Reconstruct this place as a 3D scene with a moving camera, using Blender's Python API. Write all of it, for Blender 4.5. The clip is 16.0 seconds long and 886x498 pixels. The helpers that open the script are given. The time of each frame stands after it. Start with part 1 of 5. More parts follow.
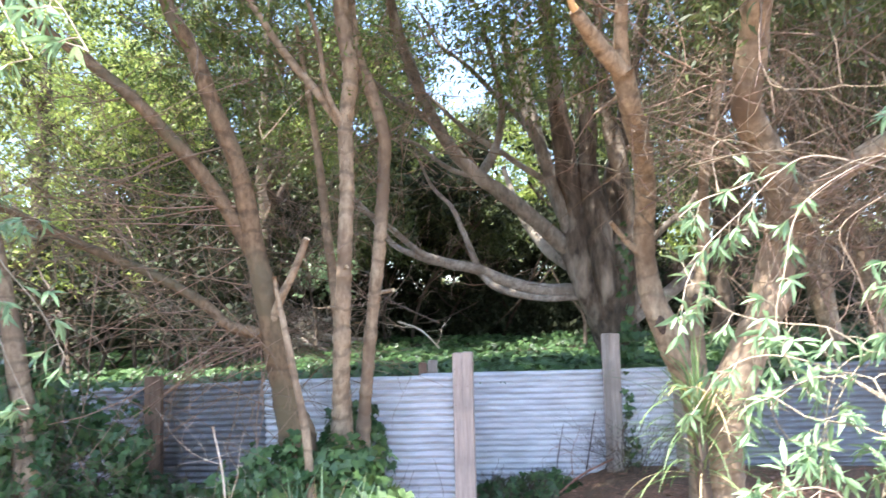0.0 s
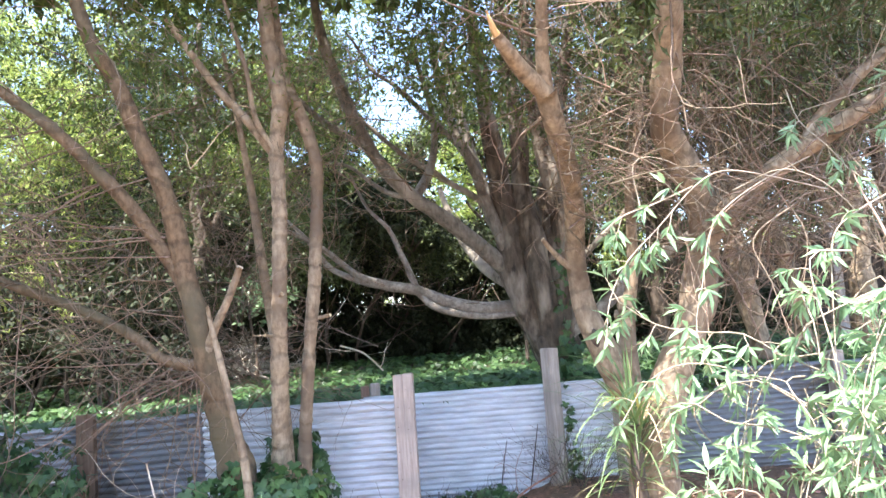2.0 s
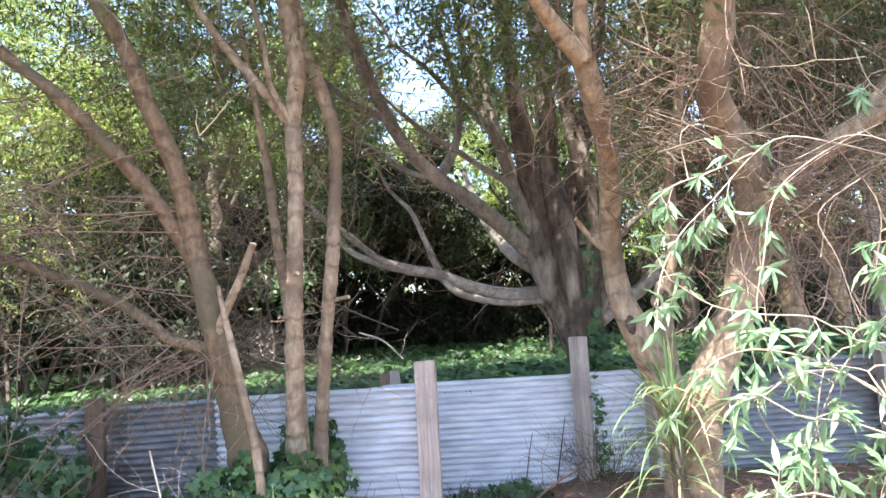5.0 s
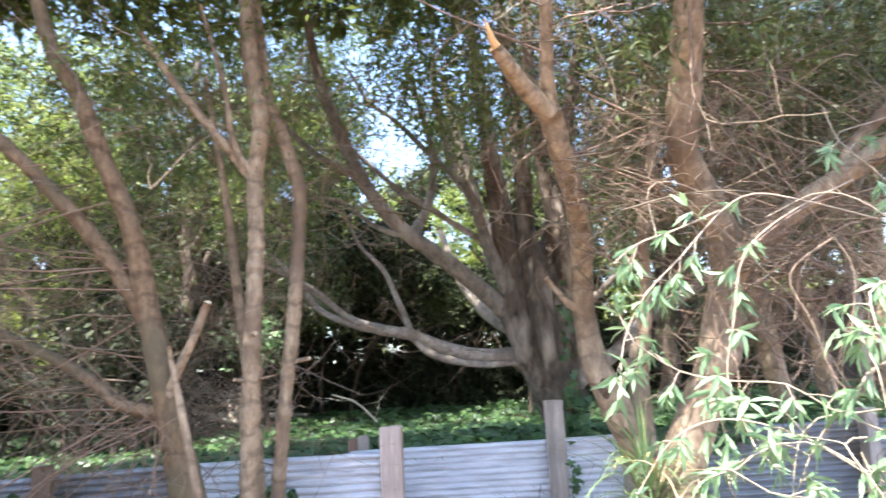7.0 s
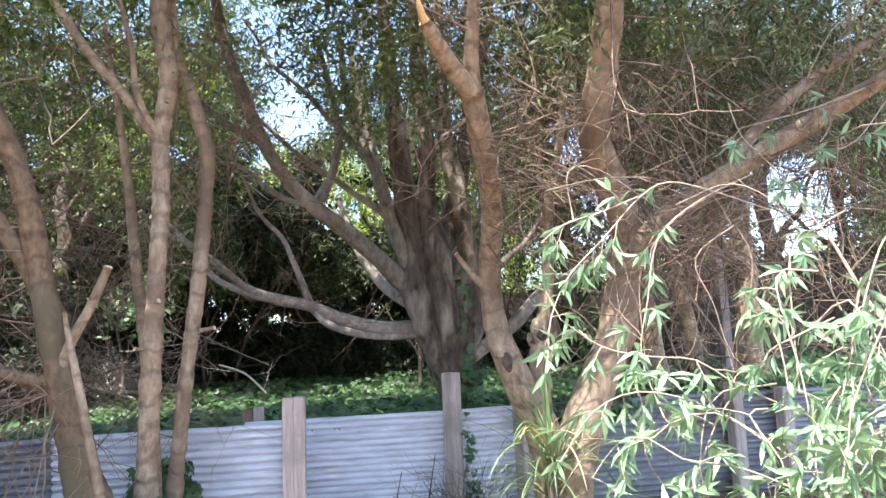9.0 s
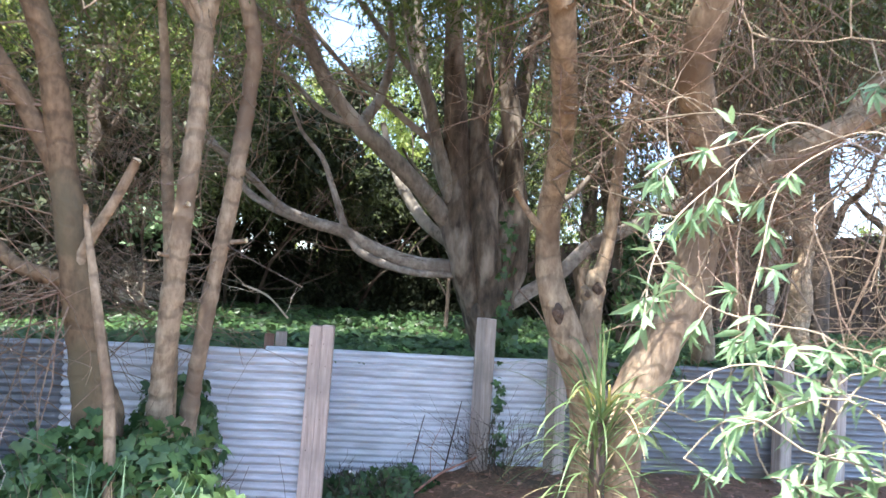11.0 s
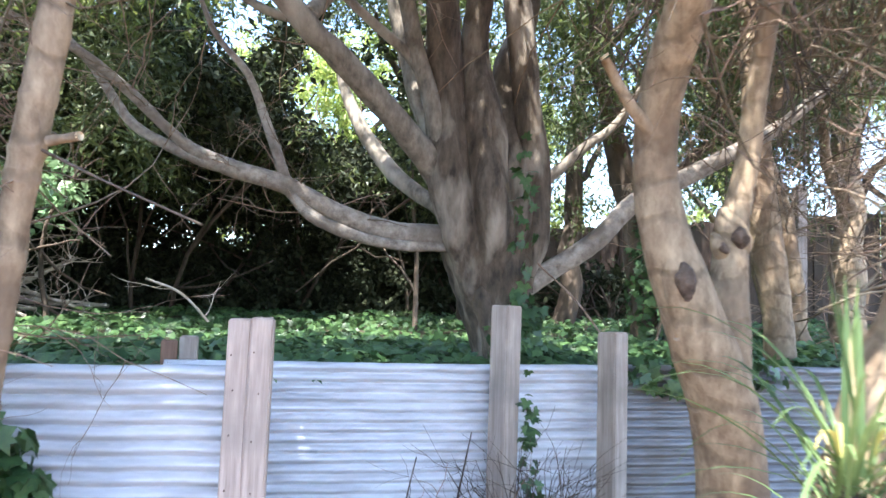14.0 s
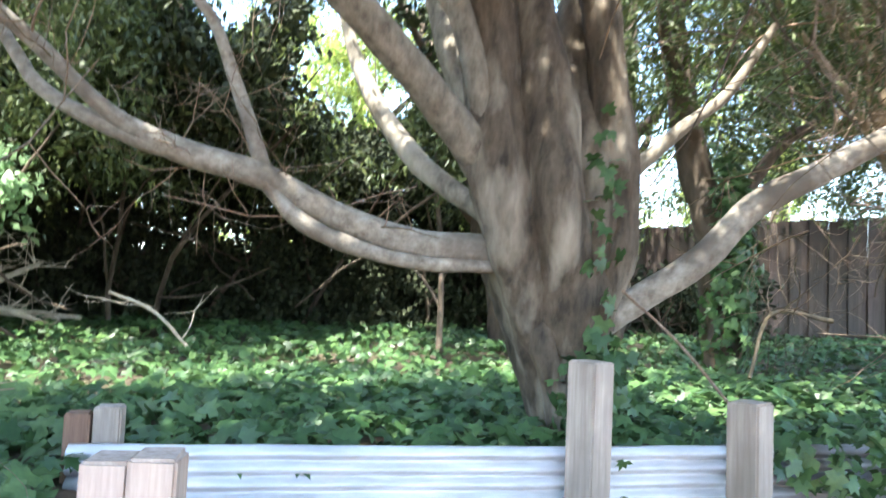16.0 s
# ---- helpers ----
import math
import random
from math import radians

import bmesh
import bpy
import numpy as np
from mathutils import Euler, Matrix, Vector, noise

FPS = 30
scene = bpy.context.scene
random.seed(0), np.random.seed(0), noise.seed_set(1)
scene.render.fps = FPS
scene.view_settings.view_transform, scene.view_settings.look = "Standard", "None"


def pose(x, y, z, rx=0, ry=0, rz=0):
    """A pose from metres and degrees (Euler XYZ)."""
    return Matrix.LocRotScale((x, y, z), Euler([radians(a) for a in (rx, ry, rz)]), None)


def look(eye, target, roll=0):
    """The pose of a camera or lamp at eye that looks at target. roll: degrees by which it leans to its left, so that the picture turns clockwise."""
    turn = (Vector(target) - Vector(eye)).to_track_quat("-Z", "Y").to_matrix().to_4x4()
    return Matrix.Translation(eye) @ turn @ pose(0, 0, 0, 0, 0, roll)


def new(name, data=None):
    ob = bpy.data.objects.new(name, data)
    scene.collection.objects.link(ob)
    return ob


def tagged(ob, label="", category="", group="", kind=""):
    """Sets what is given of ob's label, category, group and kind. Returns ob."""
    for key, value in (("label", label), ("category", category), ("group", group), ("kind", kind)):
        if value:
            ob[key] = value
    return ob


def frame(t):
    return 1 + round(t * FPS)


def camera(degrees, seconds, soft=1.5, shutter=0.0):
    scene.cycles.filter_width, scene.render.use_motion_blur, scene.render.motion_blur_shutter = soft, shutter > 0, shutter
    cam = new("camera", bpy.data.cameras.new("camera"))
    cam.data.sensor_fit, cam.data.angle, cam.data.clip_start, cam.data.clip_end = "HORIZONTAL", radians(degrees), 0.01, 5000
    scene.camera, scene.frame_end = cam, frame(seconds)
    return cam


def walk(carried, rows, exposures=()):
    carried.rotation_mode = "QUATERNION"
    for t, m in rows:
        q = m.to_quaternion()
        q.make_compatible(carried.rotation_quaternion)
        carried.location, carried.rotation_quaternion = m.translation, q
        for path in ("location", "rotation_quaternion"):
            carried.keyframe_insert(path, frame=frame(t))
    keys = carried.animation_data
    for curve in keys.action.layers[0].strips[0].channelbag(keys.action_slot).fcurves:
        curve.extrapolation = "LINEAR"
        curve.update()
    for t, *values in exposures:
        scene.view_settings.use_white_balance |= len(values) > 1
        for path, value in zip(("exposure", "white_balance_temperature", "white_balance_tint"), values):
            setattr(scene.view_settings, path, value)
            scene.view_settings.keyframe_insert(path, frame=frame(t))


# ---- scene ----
LIGHTNESS = [(0, 2.62, 6150, 14), (4, 2.58, 6150, 14), (6.5, 2.54, 6150, 15), (7.5, 2.58, 6150, 15), (9, 2.34, 6100, 15), (12.5, 2.5, 5950, 12), (13.5, 2.75, 5900, 12), (14.5, 2.84, 6050, 13), (15, 2.92, 6100, 13), (16, 3.3, 6150, 6)]
cam = camera(61.9, 16.0, 1.5, 0.55)
PATH = [
    (0, (0.0, 0.0, 1.38), (-0.171, 1.985, 1.549), -1.8),
    (0.5, (0.013, -0.006, 1.4), (-0.078, 1.982, 1.596), -0.6),
    (1, (0.037, -0.037, 1.405), (-0.043, 1.95, 1.623), -1.7),
    (1.5, (0.059, -0.061, 1.396), (-0.021, 1.927, 1.592), -2.6),
    (2, (0.06, -0.035, 1.387), (0.043, 1.953, 1.601), -4.4),
    (2.5, (0.058, -0.022, 1.392), (0.018, 1.969, 1.581), -4.6),
    (3, (0.077, -0.03, 1.391), (-0.062, 1.956, 1.584), -4.7),
    (3.5, (0.05, 0.06, 1.366), (-0.055, 2.048, 1.549), -3.9),
    (4, (-0.025, 0.161, 1.36), (-0.135, 2.145, 1.591), -3.9),
    (4.2, (-0.074, 0.217, 1.357), (-0.124, 2.207, 1.545), -3.5),
    (6.3, (0.198, 0.324, 1.337), (-0.014, 2.291, 1.632), -2.5),
    (6.5, (0.175, 0.362, 1.355), (-0.059, 2.321, 1.685), -2.1),
    (7, (0.129, 0.426, 1.356), (0.104, 2.394, 1.706), -3.5),
    (7.5, (0.041, 0.455, 1.359), (0.159, 2.428, 1.66), -3.4),
    (8, (0.006, 0.43, 1.365), (0.316, 2.387, 1.641), -2.0),
    (8.5, (-0.019, 0.41, 1.361), (0.28, 2.371, 1.619), -2.2),
    (9, (-0.061, 0.411, 1.368), (0.231, 2.372, 1.628), -2.7),
    (9.5, (-0.09, 0.418, 1.366), (0.247, 2.369, 1.654), -0.9),
    (10, (-0.128, 0.483, 1.353), (0.145, 2.453, 1.562), 2.7),
    (10.2, (-0.114, 0.538, 1.347), (0.074, 2.521, 1.531), 3.8),
    (12.3, (-0.302, 1.586, 1.261), (0.019, 3.560, 1.322), 3.1),
    (12.5, (-0.266, 1.727, 1.236), (-0.036, 3.711, 1.343), 2.3),
    (13, (-0.142, 2.197, 1.214), (0.104, 4.178, 1.333), 1.0),
    (13.5, (-0.199, 2.548, 1.167), (0.095, 4.521, 1.303), 0.2),
    (14, (-0.227, 2.841, 1.164), (0.173, 4.795, 1.303), 1.9),
    (14.5, (-0.1, 3.256, 1.173), (0.197, 5.219, 1.416), -0.7),
    (15, (-0.061, 3.551, 1.261), (0.193, 5.521, 1.498), -2.1),
    (15.5, (-0.105, 3.858, 1.3), (0.254, 5.811, 1.54), -0.5),
    (16, (-0.097, 4.099, 1.354), (0.261, 6.063, 1.475), 2.4),
]
walk(cam, [(t, look(eye, target, roll)) for t, eye, target, roll in PATH], LIGHTNESS)

# ---- light ----
world = bpy.data.worlds.new("sky")
scene.world = world
world.use_nodes = True
wn = world.node_tree.nodes
sky = wn.new("ShaderNodeTexSky")
sky.sky_type, sky.sun_disc = "NISHITA", False
SUN = Vector((-0.26, -0.34, 0.90)).normalized()
sky.sun_elevation = math.asin(SUN.z)
sky.sun_rotation = math.atan2(SUN.x, SUN.y)
wn["Background"].inputs["Strength"].default_value = 0.15
world.node_tree.links.new(sky.outputs[0], wn["Background"].inputs["Color"])
sun = new("sun", bpy.data.lights.new("sun", "SUN"))
sun.data.energy, sun.data.angle, sun.data.color = 3.6, radians(0.6), (1.0, 0.93, 0.82)
sun.matrix_world = look(SUN * 30, (0, 0, 0))


# ---- materials ----
def material(name, dark, light, grain=20.0, stretch=(1, 1, 1), rough=0.8, bump=0.3, metal=0.0, stain=None,
             stain_size=2.0, stain_at=0.55, thin=0.0, vary=0.0, rings=0.0, coat=0.0, bump_depth=0.01):
    """Two colours mixed by fine grain, a stain by large noise, variation from piece to piece, and for leaves light through them."""
    m = bpy.data.materials.new(name)
    m.use_nodes = True
    nodes, link = m.node_tree.nodes, m.node_tree.links.new
    bsdf = nodes["Principled BSDF"]
    coord, mapping = nodes.new("ShaderNodeTexCoord"), nodes.new("ShaderNodeMapping")
    mapping.inputs["Scale"].default_value = stretch
    link(coord.outputs["Object"], mapping.inputs["Vector"])
    fine = nodes.new("ShaderNodeTexNoise")
    fine.inputs["Scale"].default_value, fine.inputs["Detail"].default_value, fine.inputs["Roughness"].default_value = grain, 6, 0.65
    link(mapping.outputs[0], fine.inputs["Vector"])
    spread = nodes.new("ShaderNodeMapRange")
    spread.inputs["From Min"].default_value, spread.inputs["From Max"].default_value = 0.3, 0.7
    link(fine.outputs["Fac"], spread.inputs["Value"])
    mix = nodes.new("ShaderNodeMix")
    mix.data_type = "RGBA"
    mix.inputs[6].default_value, mix.inputs[7].default_value = (*dark, 1), (*light, 1)
    link(spread.outputs[0], mix.inputs[0])
    colour, height = mix.outputs[2], fine.outputs["Fac"]
    if rings:
        wave = nodes.new("ShaderNodeTexWave")
        wave.bands_direction = "Z"
        wave.inputs["Scale"].default_value, wave.inputs["Distortion"].default_value = rings, 6
        wave.inputs["Detail"].default_value, wave.inputs["Detail Scale"].default_value = 3, 2.5
        link(coord.outputs["Object"], wave.inputs["Vector"])
        sharp = nodes.new("ShaderNodeMapRange")
        sharp.inputs["From Min"].default_value, sharp.inputs["From Max"].default_value = 0.0, 0.25
        sharp.inputs["To Min"].default_value = 0.45
        link(wave.outputs["Fac"], sharp.inputs["Value"])
        ringed = nodes.new("ShaderNodeMix")
        ringed.data_type, ringed.blend_type = "RGBA", "MULTIPLY"
        ringed.inputs[0].default_value = 0.6
        link(colour, ringed.inputs[6])
        link(sharp.outputs[0], ringed.inputs[7])
        colour = ringed.outputs[2]
        add = nodes.new("ShaderNodeMath")
        add.operation = "ADD"
        link(height, add.inputs[0])
        link(sharp.outputs[0], add.inputs[1])
        height = add.outputs[0]
    if stain:
        big = nodes.new("ShaderNodeTexNoise")
        big.inputs["Scale"].default_value, big.inputs["Detail"].default_value = stain_size, 5
        link(mapping.outputs[0] if stain_size > 3 else coord.outputs["Object"], big.inputs["Vector"])
        edge = nodes.new("ShaderNodeMapRange")
        edge.inputs["From Min"].default_value, edge.inputs["From Max"].default_value = stain_at - 0.08, stain_at + 0.12
        link(big.outputs["Fac"], edge.inputs["Value"])
        stained = nodes.new("ShaderNodeMix")
        stained.data_type = "RGBA"
        stained.inputs[7].default_value = (*stain, 1)
        link(edge.outputs[0], stained.inputs[0])
        link(colour, stained.inputs[6])
        colour = stained.outputs[2]
    if vary:
        info, geo, tone = nodes.new("ShaderNodeObjectInfo"), nodes.new("ShaderNodeNewGeometry"), nodes.new("ShaderNodeHueSaturation")
        both = nodes.new("ShaderNodeMath")
        both.operation = "ADD"
        link(info.outputs["Random"], both.inputs[0])
        link(geo.outputs["Random Per Island"], both.inputs[1])
        turn = nodes.new("ShaderNodeMath")
        turn.operation = "FRACT"
        link(both.outputs[0], turn.inputs[0])
        value = nodes.new("ShaderNodeMapRange")
        value.inputs["To Min"].default_value, value.inputs["To Max"].default_value = 1 - vary, 1 + vary
        link(turn.outputs[0], value.inputs["Value"])
        hue = nodes.new("ShaderNodeMapRange")
        hue.inputs["To Min"].default_value, hue.inputs["To Max"].default_value = 0.5 + vary * 0.05, 0.5 - vary * 0.05
        link(turn.outputs[0], hue.inputs["Value"])
        link(value.outputs[0], tone.inputs["Value"])
        link(hue.outputs[0], tone.inputs["Hue"])
        link(colour, tone.inputs["Color"])
        colour = tone.outputs["Color"]
    link(colour, bsdf.inputs["Base Color"])
    bsdf.inputs["Roughness"].default_value, bsdf.inputs["Metallic"].default_value = rough, metal
    bsdf.inputs["Coat Weight"].default_value = coat
    if bump:
        b = nodes.new("ShaderNodeBump")
        b.inputs["Strength"].default_value, b.inputs["Distance"].default_value = bump, bump_depth
        link(height, b.inputs["Height"])
        link(b.outputs[0], bsdf.inputs["Normal"])
    if thin:
        through_leaf, both_ways = nodes.new("ShaderNodeBsdfTranslucent"), nodes.new("ShaderNodeMixShader")
        both_ways.inputs[0].default_value = thin
        link(colour, through_leaf.inputs["Color"])
        link(bsdf.outputs[0], both_ways.inputs[1])
        link(through_leaf.outputs[0], both_ways.inputs[2])
        link(both_ways.outputs[0], nodes["Material Output"].inputs["Surface"])
    return m


M_TAN = material("tan_bark", (0.165, 0.114, 0.07), (0.47, 0.36, 0.237), 26, (1, 1, 0.45), 0.85, 0.5, stain=(0.16, 0.11, 0.07), stain_size=2.2, rings=2.2)
M_BROWN = material("brown_bark", (0.085, 0.055, 0.03), (0.28, 0.188, 0.108), 30, (1, 1, 0.5), 0.88, 0.6, stain=(0.13, 0.105, 0.06), stain_size=2.6, stain_at=0.52, rings=2.0)
M_TANTWIG = material("dry_twig_bark", (0.125, 0.088, 0.06), (0.30, 0.225, 0.155), 40, rough=0.9, bump=0.2, vary=0.4)
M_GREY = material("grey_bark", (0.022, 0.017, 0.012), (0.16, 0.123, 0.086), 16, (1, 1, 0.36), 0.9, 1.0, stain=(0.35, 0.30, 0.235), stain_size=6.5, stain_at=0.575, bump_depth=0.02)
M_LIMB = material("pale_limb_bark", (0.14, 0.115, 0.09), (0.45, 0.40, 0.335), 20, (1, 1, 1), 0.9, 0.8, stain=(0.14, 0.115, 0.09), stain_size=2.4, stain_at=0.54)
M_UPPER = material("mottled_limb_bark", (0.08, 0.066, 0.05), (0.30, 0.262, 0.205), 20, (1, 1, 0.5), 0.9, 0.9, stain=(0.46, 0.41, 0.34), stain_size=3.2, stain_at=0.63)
M_DARKBARK = material("dark_bark", (0.05, 0.04, 0.03), (0.15, 0.11, 0.08), 16, (1, 1, 0.3), 0.9, 0.7)
M_WOUND = material("knot_bark", (0.045, 0.032, 0.025), (0.17, 0.125, 0.095), 30, rough=0.95, bump=1.0, bump_depth=0.02)
M_CUT = material("cut_wood", (0.45, 0.34, 0.2), (0.75, 0.62, 0.42), 60, rough=0.8, bump=0.1)
M_PEEL = material("torn_wood", (0.5, 0.28, 0.10), (0.8, 0.52, 0.25), 30, (1, 1, 0.2), 0.8, 0.3)
M_WILLOW = material("willow_leaf", (0.064, 0.1, 0.024), (0.178, 0.228, 0.06), 30, rough=0.5, bump=0.05, thin=0.45, vary=0.4)
M_PALE = material("fresh_leaf", (0.16, 0.29, 0.14), (0.33, 0.47, 0.26), 30, rough=0.4, bump=0.05, thin=0.35, vary=0.3)
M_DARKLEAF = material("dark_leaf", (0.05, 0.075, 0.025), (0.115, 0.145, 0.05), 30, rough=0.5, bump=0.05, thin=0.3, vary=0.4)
# Leaf colour with the brightness of sunlight put into it.
M_SUNLEAF = material("sunlit_tone_leaf", (0.20, 0.28, 0.05), (0.42, 0.48, 0.14), 20, rough=0.5, bump=0.05, thin=0.45, vary=0.4)
M_IVY = material("ivy_leaf", (0.035, 0.082, 0.026), (0.09, 0.17, 0.055), 18, rough=0.45, bump=0.1, thin=0.2, vary=0.4)
M_FLAX = material("flax_blade", (0.08, 0.135, 0.05), (0.18, 0.27, 0.11), 12, (1, 1, 0.2), 0.45, 0.1, thin=0.25, vary=0.3)
# Hedge leaves coloured near black: the deep shade is put into their tone.
M_HEDGESHADE = material("shaded_hedge_leaf", (0.024, 0.034, 0.016), (0.062, 0.076, 0.034), 20, rough=0.85, bump=0.05, thin=0.1, vary=0.4)
M_STEM = material("pale_stem", (0.24, 0.19, 0.13), (0.46, 0.39, 0.29), 30, rough=0.8, bump=0.1, vary=0.2)
M_HEART = material("yellow_blade", (0.36, 0.34, 0.09), (0.62, 0.55, 0.2), 12, (1, 1, 0.2), 0.5, 0.1, thin=0.25, vary=0.3)
M_STRAW = material("dry_blade", (0.34, 0.27, 0.14), (0.6, 0.5, 0.3), 14, rough=0.7, bump=0.1, thin=0.2, vary=0.3)
M_IRON = material("galvanised_iron", (0.56, 0.57, 0.60), (0.82, 0.83, 0.86), 12, (0.35, 1, 2.0), 0.55, 0.15, 0.18, stain=(0.50, 0.505, 0.525), stain_size=9.0, stain_at=0.57, vary=0.08, bump_depth=0.003)
# Dull grimy iron; on the left run its dark tone stands for shadow.
M_GRIMY_SHADED_IRON = material("grimy_shaded_iron", (0.17, 0.17, 0.18), (0.34, 0.345, 0.365), 12, (0.35, 1, 2.0), 0.65, 0.2, 0.25, stain=(0.17, 0.14, 0.115), stain_size=1.8, stain_at=0.56, vary=0.1, bump_depth=0.003)
M_POST = material("weathered_timber", (0.30, 0.235, 0.195), (0.56, 0.47, 0.405), 22, (2, 2, 0.12), 0.85, 0.45, stain=(0.27, 0.23, 0.20), stain_size=3.0, stain_at=0.58, vary=0.18)
M_REDPOST = material("brown_timber", (0.16, 0.09, 0.06), (0.30, 0.19, 0.13), 22, (2, 2, 0.12), 0.85, 0.45, vary=0.15)
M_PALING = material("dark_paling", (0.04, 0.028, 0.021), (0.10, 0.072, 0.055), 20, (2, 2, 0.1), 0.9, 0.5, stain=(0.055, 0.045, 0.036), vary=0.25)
M_NAIL = material("rusty_nail", (0.05, 0.035, 0.03), (0.12, 0.07, 0.05), 60, rough=0.7, bump=0.1, metal=0.5)
M_LITTER = material("leaf_litter", (0.10, 0.055, 0.03), (0.30, 0.17, 0.10), 30, rough=0.95, bump=0.9, stain=(0.09, 0.07, 0.04), stain_size=1.4)
# Bank soil with the shade under the trees included in its colour.
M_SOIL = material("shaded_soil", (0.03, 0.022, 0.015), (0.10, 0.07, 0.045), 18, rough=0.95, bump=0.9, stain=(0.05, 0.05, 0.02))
M_STICK = material("litter_stick", (0.20, 0.10, 0.06), (0.42, 0.25, 0.16), 30, rough=0.9, bump=0.2, vary=0.4)
M_DEAD = material("bleached_branch", (0.42, 0.35, 0.27), (0.70, 0.62, 0.50), 20, rough=0.85, bump=0.3, vary=0.2)
M_BLUE = material("blue_plastic", (0.02, 0.06, 0.5), (0.04, 0.10, 0.65), 10, rough=0.4, bump=0.0)

rnd = random.Random(11)


# ---- building helpers ----
def mesh_of(name, verts, faces, mat, smooth=True):
    me = bpy.data.meshes.new(name)
    me.from_pydata([tuple(v) for v in verts], [], [tuple(f) for f in faces])
    me.materials.append(mat)
    if smooth:
        me.shade_smooth()
    me.update()
    return me


def mesh_of_tris(name, verts, tris, mat, smooth=True):
    """A mesh straight from arrays of points and triangles."""
    me = bpy.data.meshes.new(name)
    me.vertices.add(len(verts))
    me.vertices.foreach_set("co", np.ascontiguousarray(verts, dtype=np.float32).ravel())
    me.loops.add(tris.size)
    me.loops.foreach_set("vertex_index", np.ascontiguousarray(tris, dtype=np.int32).ravel())
    me.polygons.add(len(tris))
    me.polygons.foreach_set("loop_start", np.arange(0, tris.size, 3, dtype=np.int32))
    me.materials.append(mat)
    me.update(calc_edges=True)
    me.validate()
    if smooth:
        me.shade_smooth()
    return me


def part(name, me, parent, label="", kind=""):
    ob = new(name, me)
    ob.parent = parent
    return tagged(ob, label=label, kind=kind)


def thing(name, label, category, at=(0, 0, 0), group="", kind=""):
    """An empty at the thing's base; its parts are built in world places and shifted under it."""
    ob = new(name)
    ob.location = at
    ob.empty_display_size = 0.1
    return tagged(ob, label, category, group, kind)


def under(name, me, parent, label="", kind=""):
    """A part whose mesh is in world places."""
    ob = part(name, me, parent, label, kind)
    if parent.parent is None:
        ob.matrix_parent_inverse = Matrix.Translation(-parent.location)
    return ob


def smooth_line(points, step=0.07):
    """A Catmull-Rom curve through rows of x, y, z, radius."""
    p = np.array(points, float)
    p = np.vstack([2 * p[0] - p[1], p, 2 * p[-1] - p[-2]])
    out = []
    for i in range(1, len(p) - 2):
        n = max(2, int(np.linalg.norm(p[i + 1, :3] - p[i, :3]) / step))
        for k in range(n):
            t = k / n
            out.append(0.5 * (2 * p[i] + (p[i + 1] - p[i - 1]) * t + (2 * p[i - 1] - 5 * p[i] + 4 * p[i + 1] - p[i + 2]) * t * t
                              + (3 * p[i] - p[i - 1] - 3 * p[i + 1] + p[i + 2]) * t ** 3))
    out.append(p[-2])
    return np.array(out)


class Geo:
    """Collects tubes into one mesh."""

    def __init__(self):
        self.v, self.f = [], []

    def tube(self, rows, sides=8, lump=0.0, freq=6.0, cap=True, flute=0.4):
        rows = np.asarray(rows, float)
        c, r = rows[:, :3], rows[:, 3]
        way = np.gradient(c, axis=0)
        way /= np.linalg.norm(way, axis=1)[:, None] + 1e-9
        ref = np.array([0, 1.0, 0]) if abs(way[0][1]) < 0.8 else np.array([1.0, 0, 0])
        start = len(self.v)
        ang = np.linspace(0, 2 * np.pi, sides, endpoint=False)
        for k in range(len(c)):
            a = np.cross(way[k], ref)
            a /= np.linalg.norm(a) + 1e-9
            b = np.cross(way[k], a)
            ref = np.cross(a, way[k]) if np.linalg.norm(np.cross(a, way[k])) > 0.1 else ref
            ring = c[k] + r[k] * (np.cos(ang)[:, None] * a + np.sin(ang)[:, None] * b)
            if lump:
                for q in ring:
                    s = Vector((q[0], q[1], q[2] * flute)) * freq
                    d = 1 + lump * noise.noise(s) + lump * 0.5 * noise.noise(s * 2.7)
                    self.v.append(tuple(c[k] + (q - c[k]) * d))
            else:
                self.v.extend(map(tuple, ring))
        for k in range(len(c) - 1):
            o = start + k * sides
            for j in range(sides):
                e = (j + 1) % sides
                self.f.append((o + j, o + e, o + sides + e, o + sides + j))
        if cap:
            self.f.append(tuple(start + j for j in range(sides)))
            o = start + (len(c) - 1) * sides
            self.f.append(tuple(o + j for j in reversed(range(sides))))
        return self

    def mesh(self, name, mat):
        return mesh_of(name, self.v, self.f, mat)


def limb(name, rows, parent, mat, sides=10, lump=0.16, freq=7.0, step=0.06, label="", wander=0.0, flute=0.4, nodes=0.0):
    line = smooth_line(rows, step)
    if nodes:
        s = np.concatenate([[0], np.cumsum(np.linalg.norm(np.diff(line[:, :3], axis=0), axis=1))])
        s = s + 0.03 * np.sin(s * 17) + 0.02 * np.sin(s * 41)
        line[:, 3] *= 1 + nodes * np.exp(-(((s % 0.13) - 0.065) / 0.016) ** 2)
    if wander:
        for k, q in enumerate(line):
            s = Vector((q[0], q[1], q[2])) * 2.3
            line[k, :3] += wander * np.array([noise.noise(s), noise.noise(s + Vector((9, 0, 0))), noise.noise(s + Vector((0, 9, 0)))])
    return under(name, Geo().tube(line, sides, lump, freq, True, flute).mesh(name, mat), parent, label)


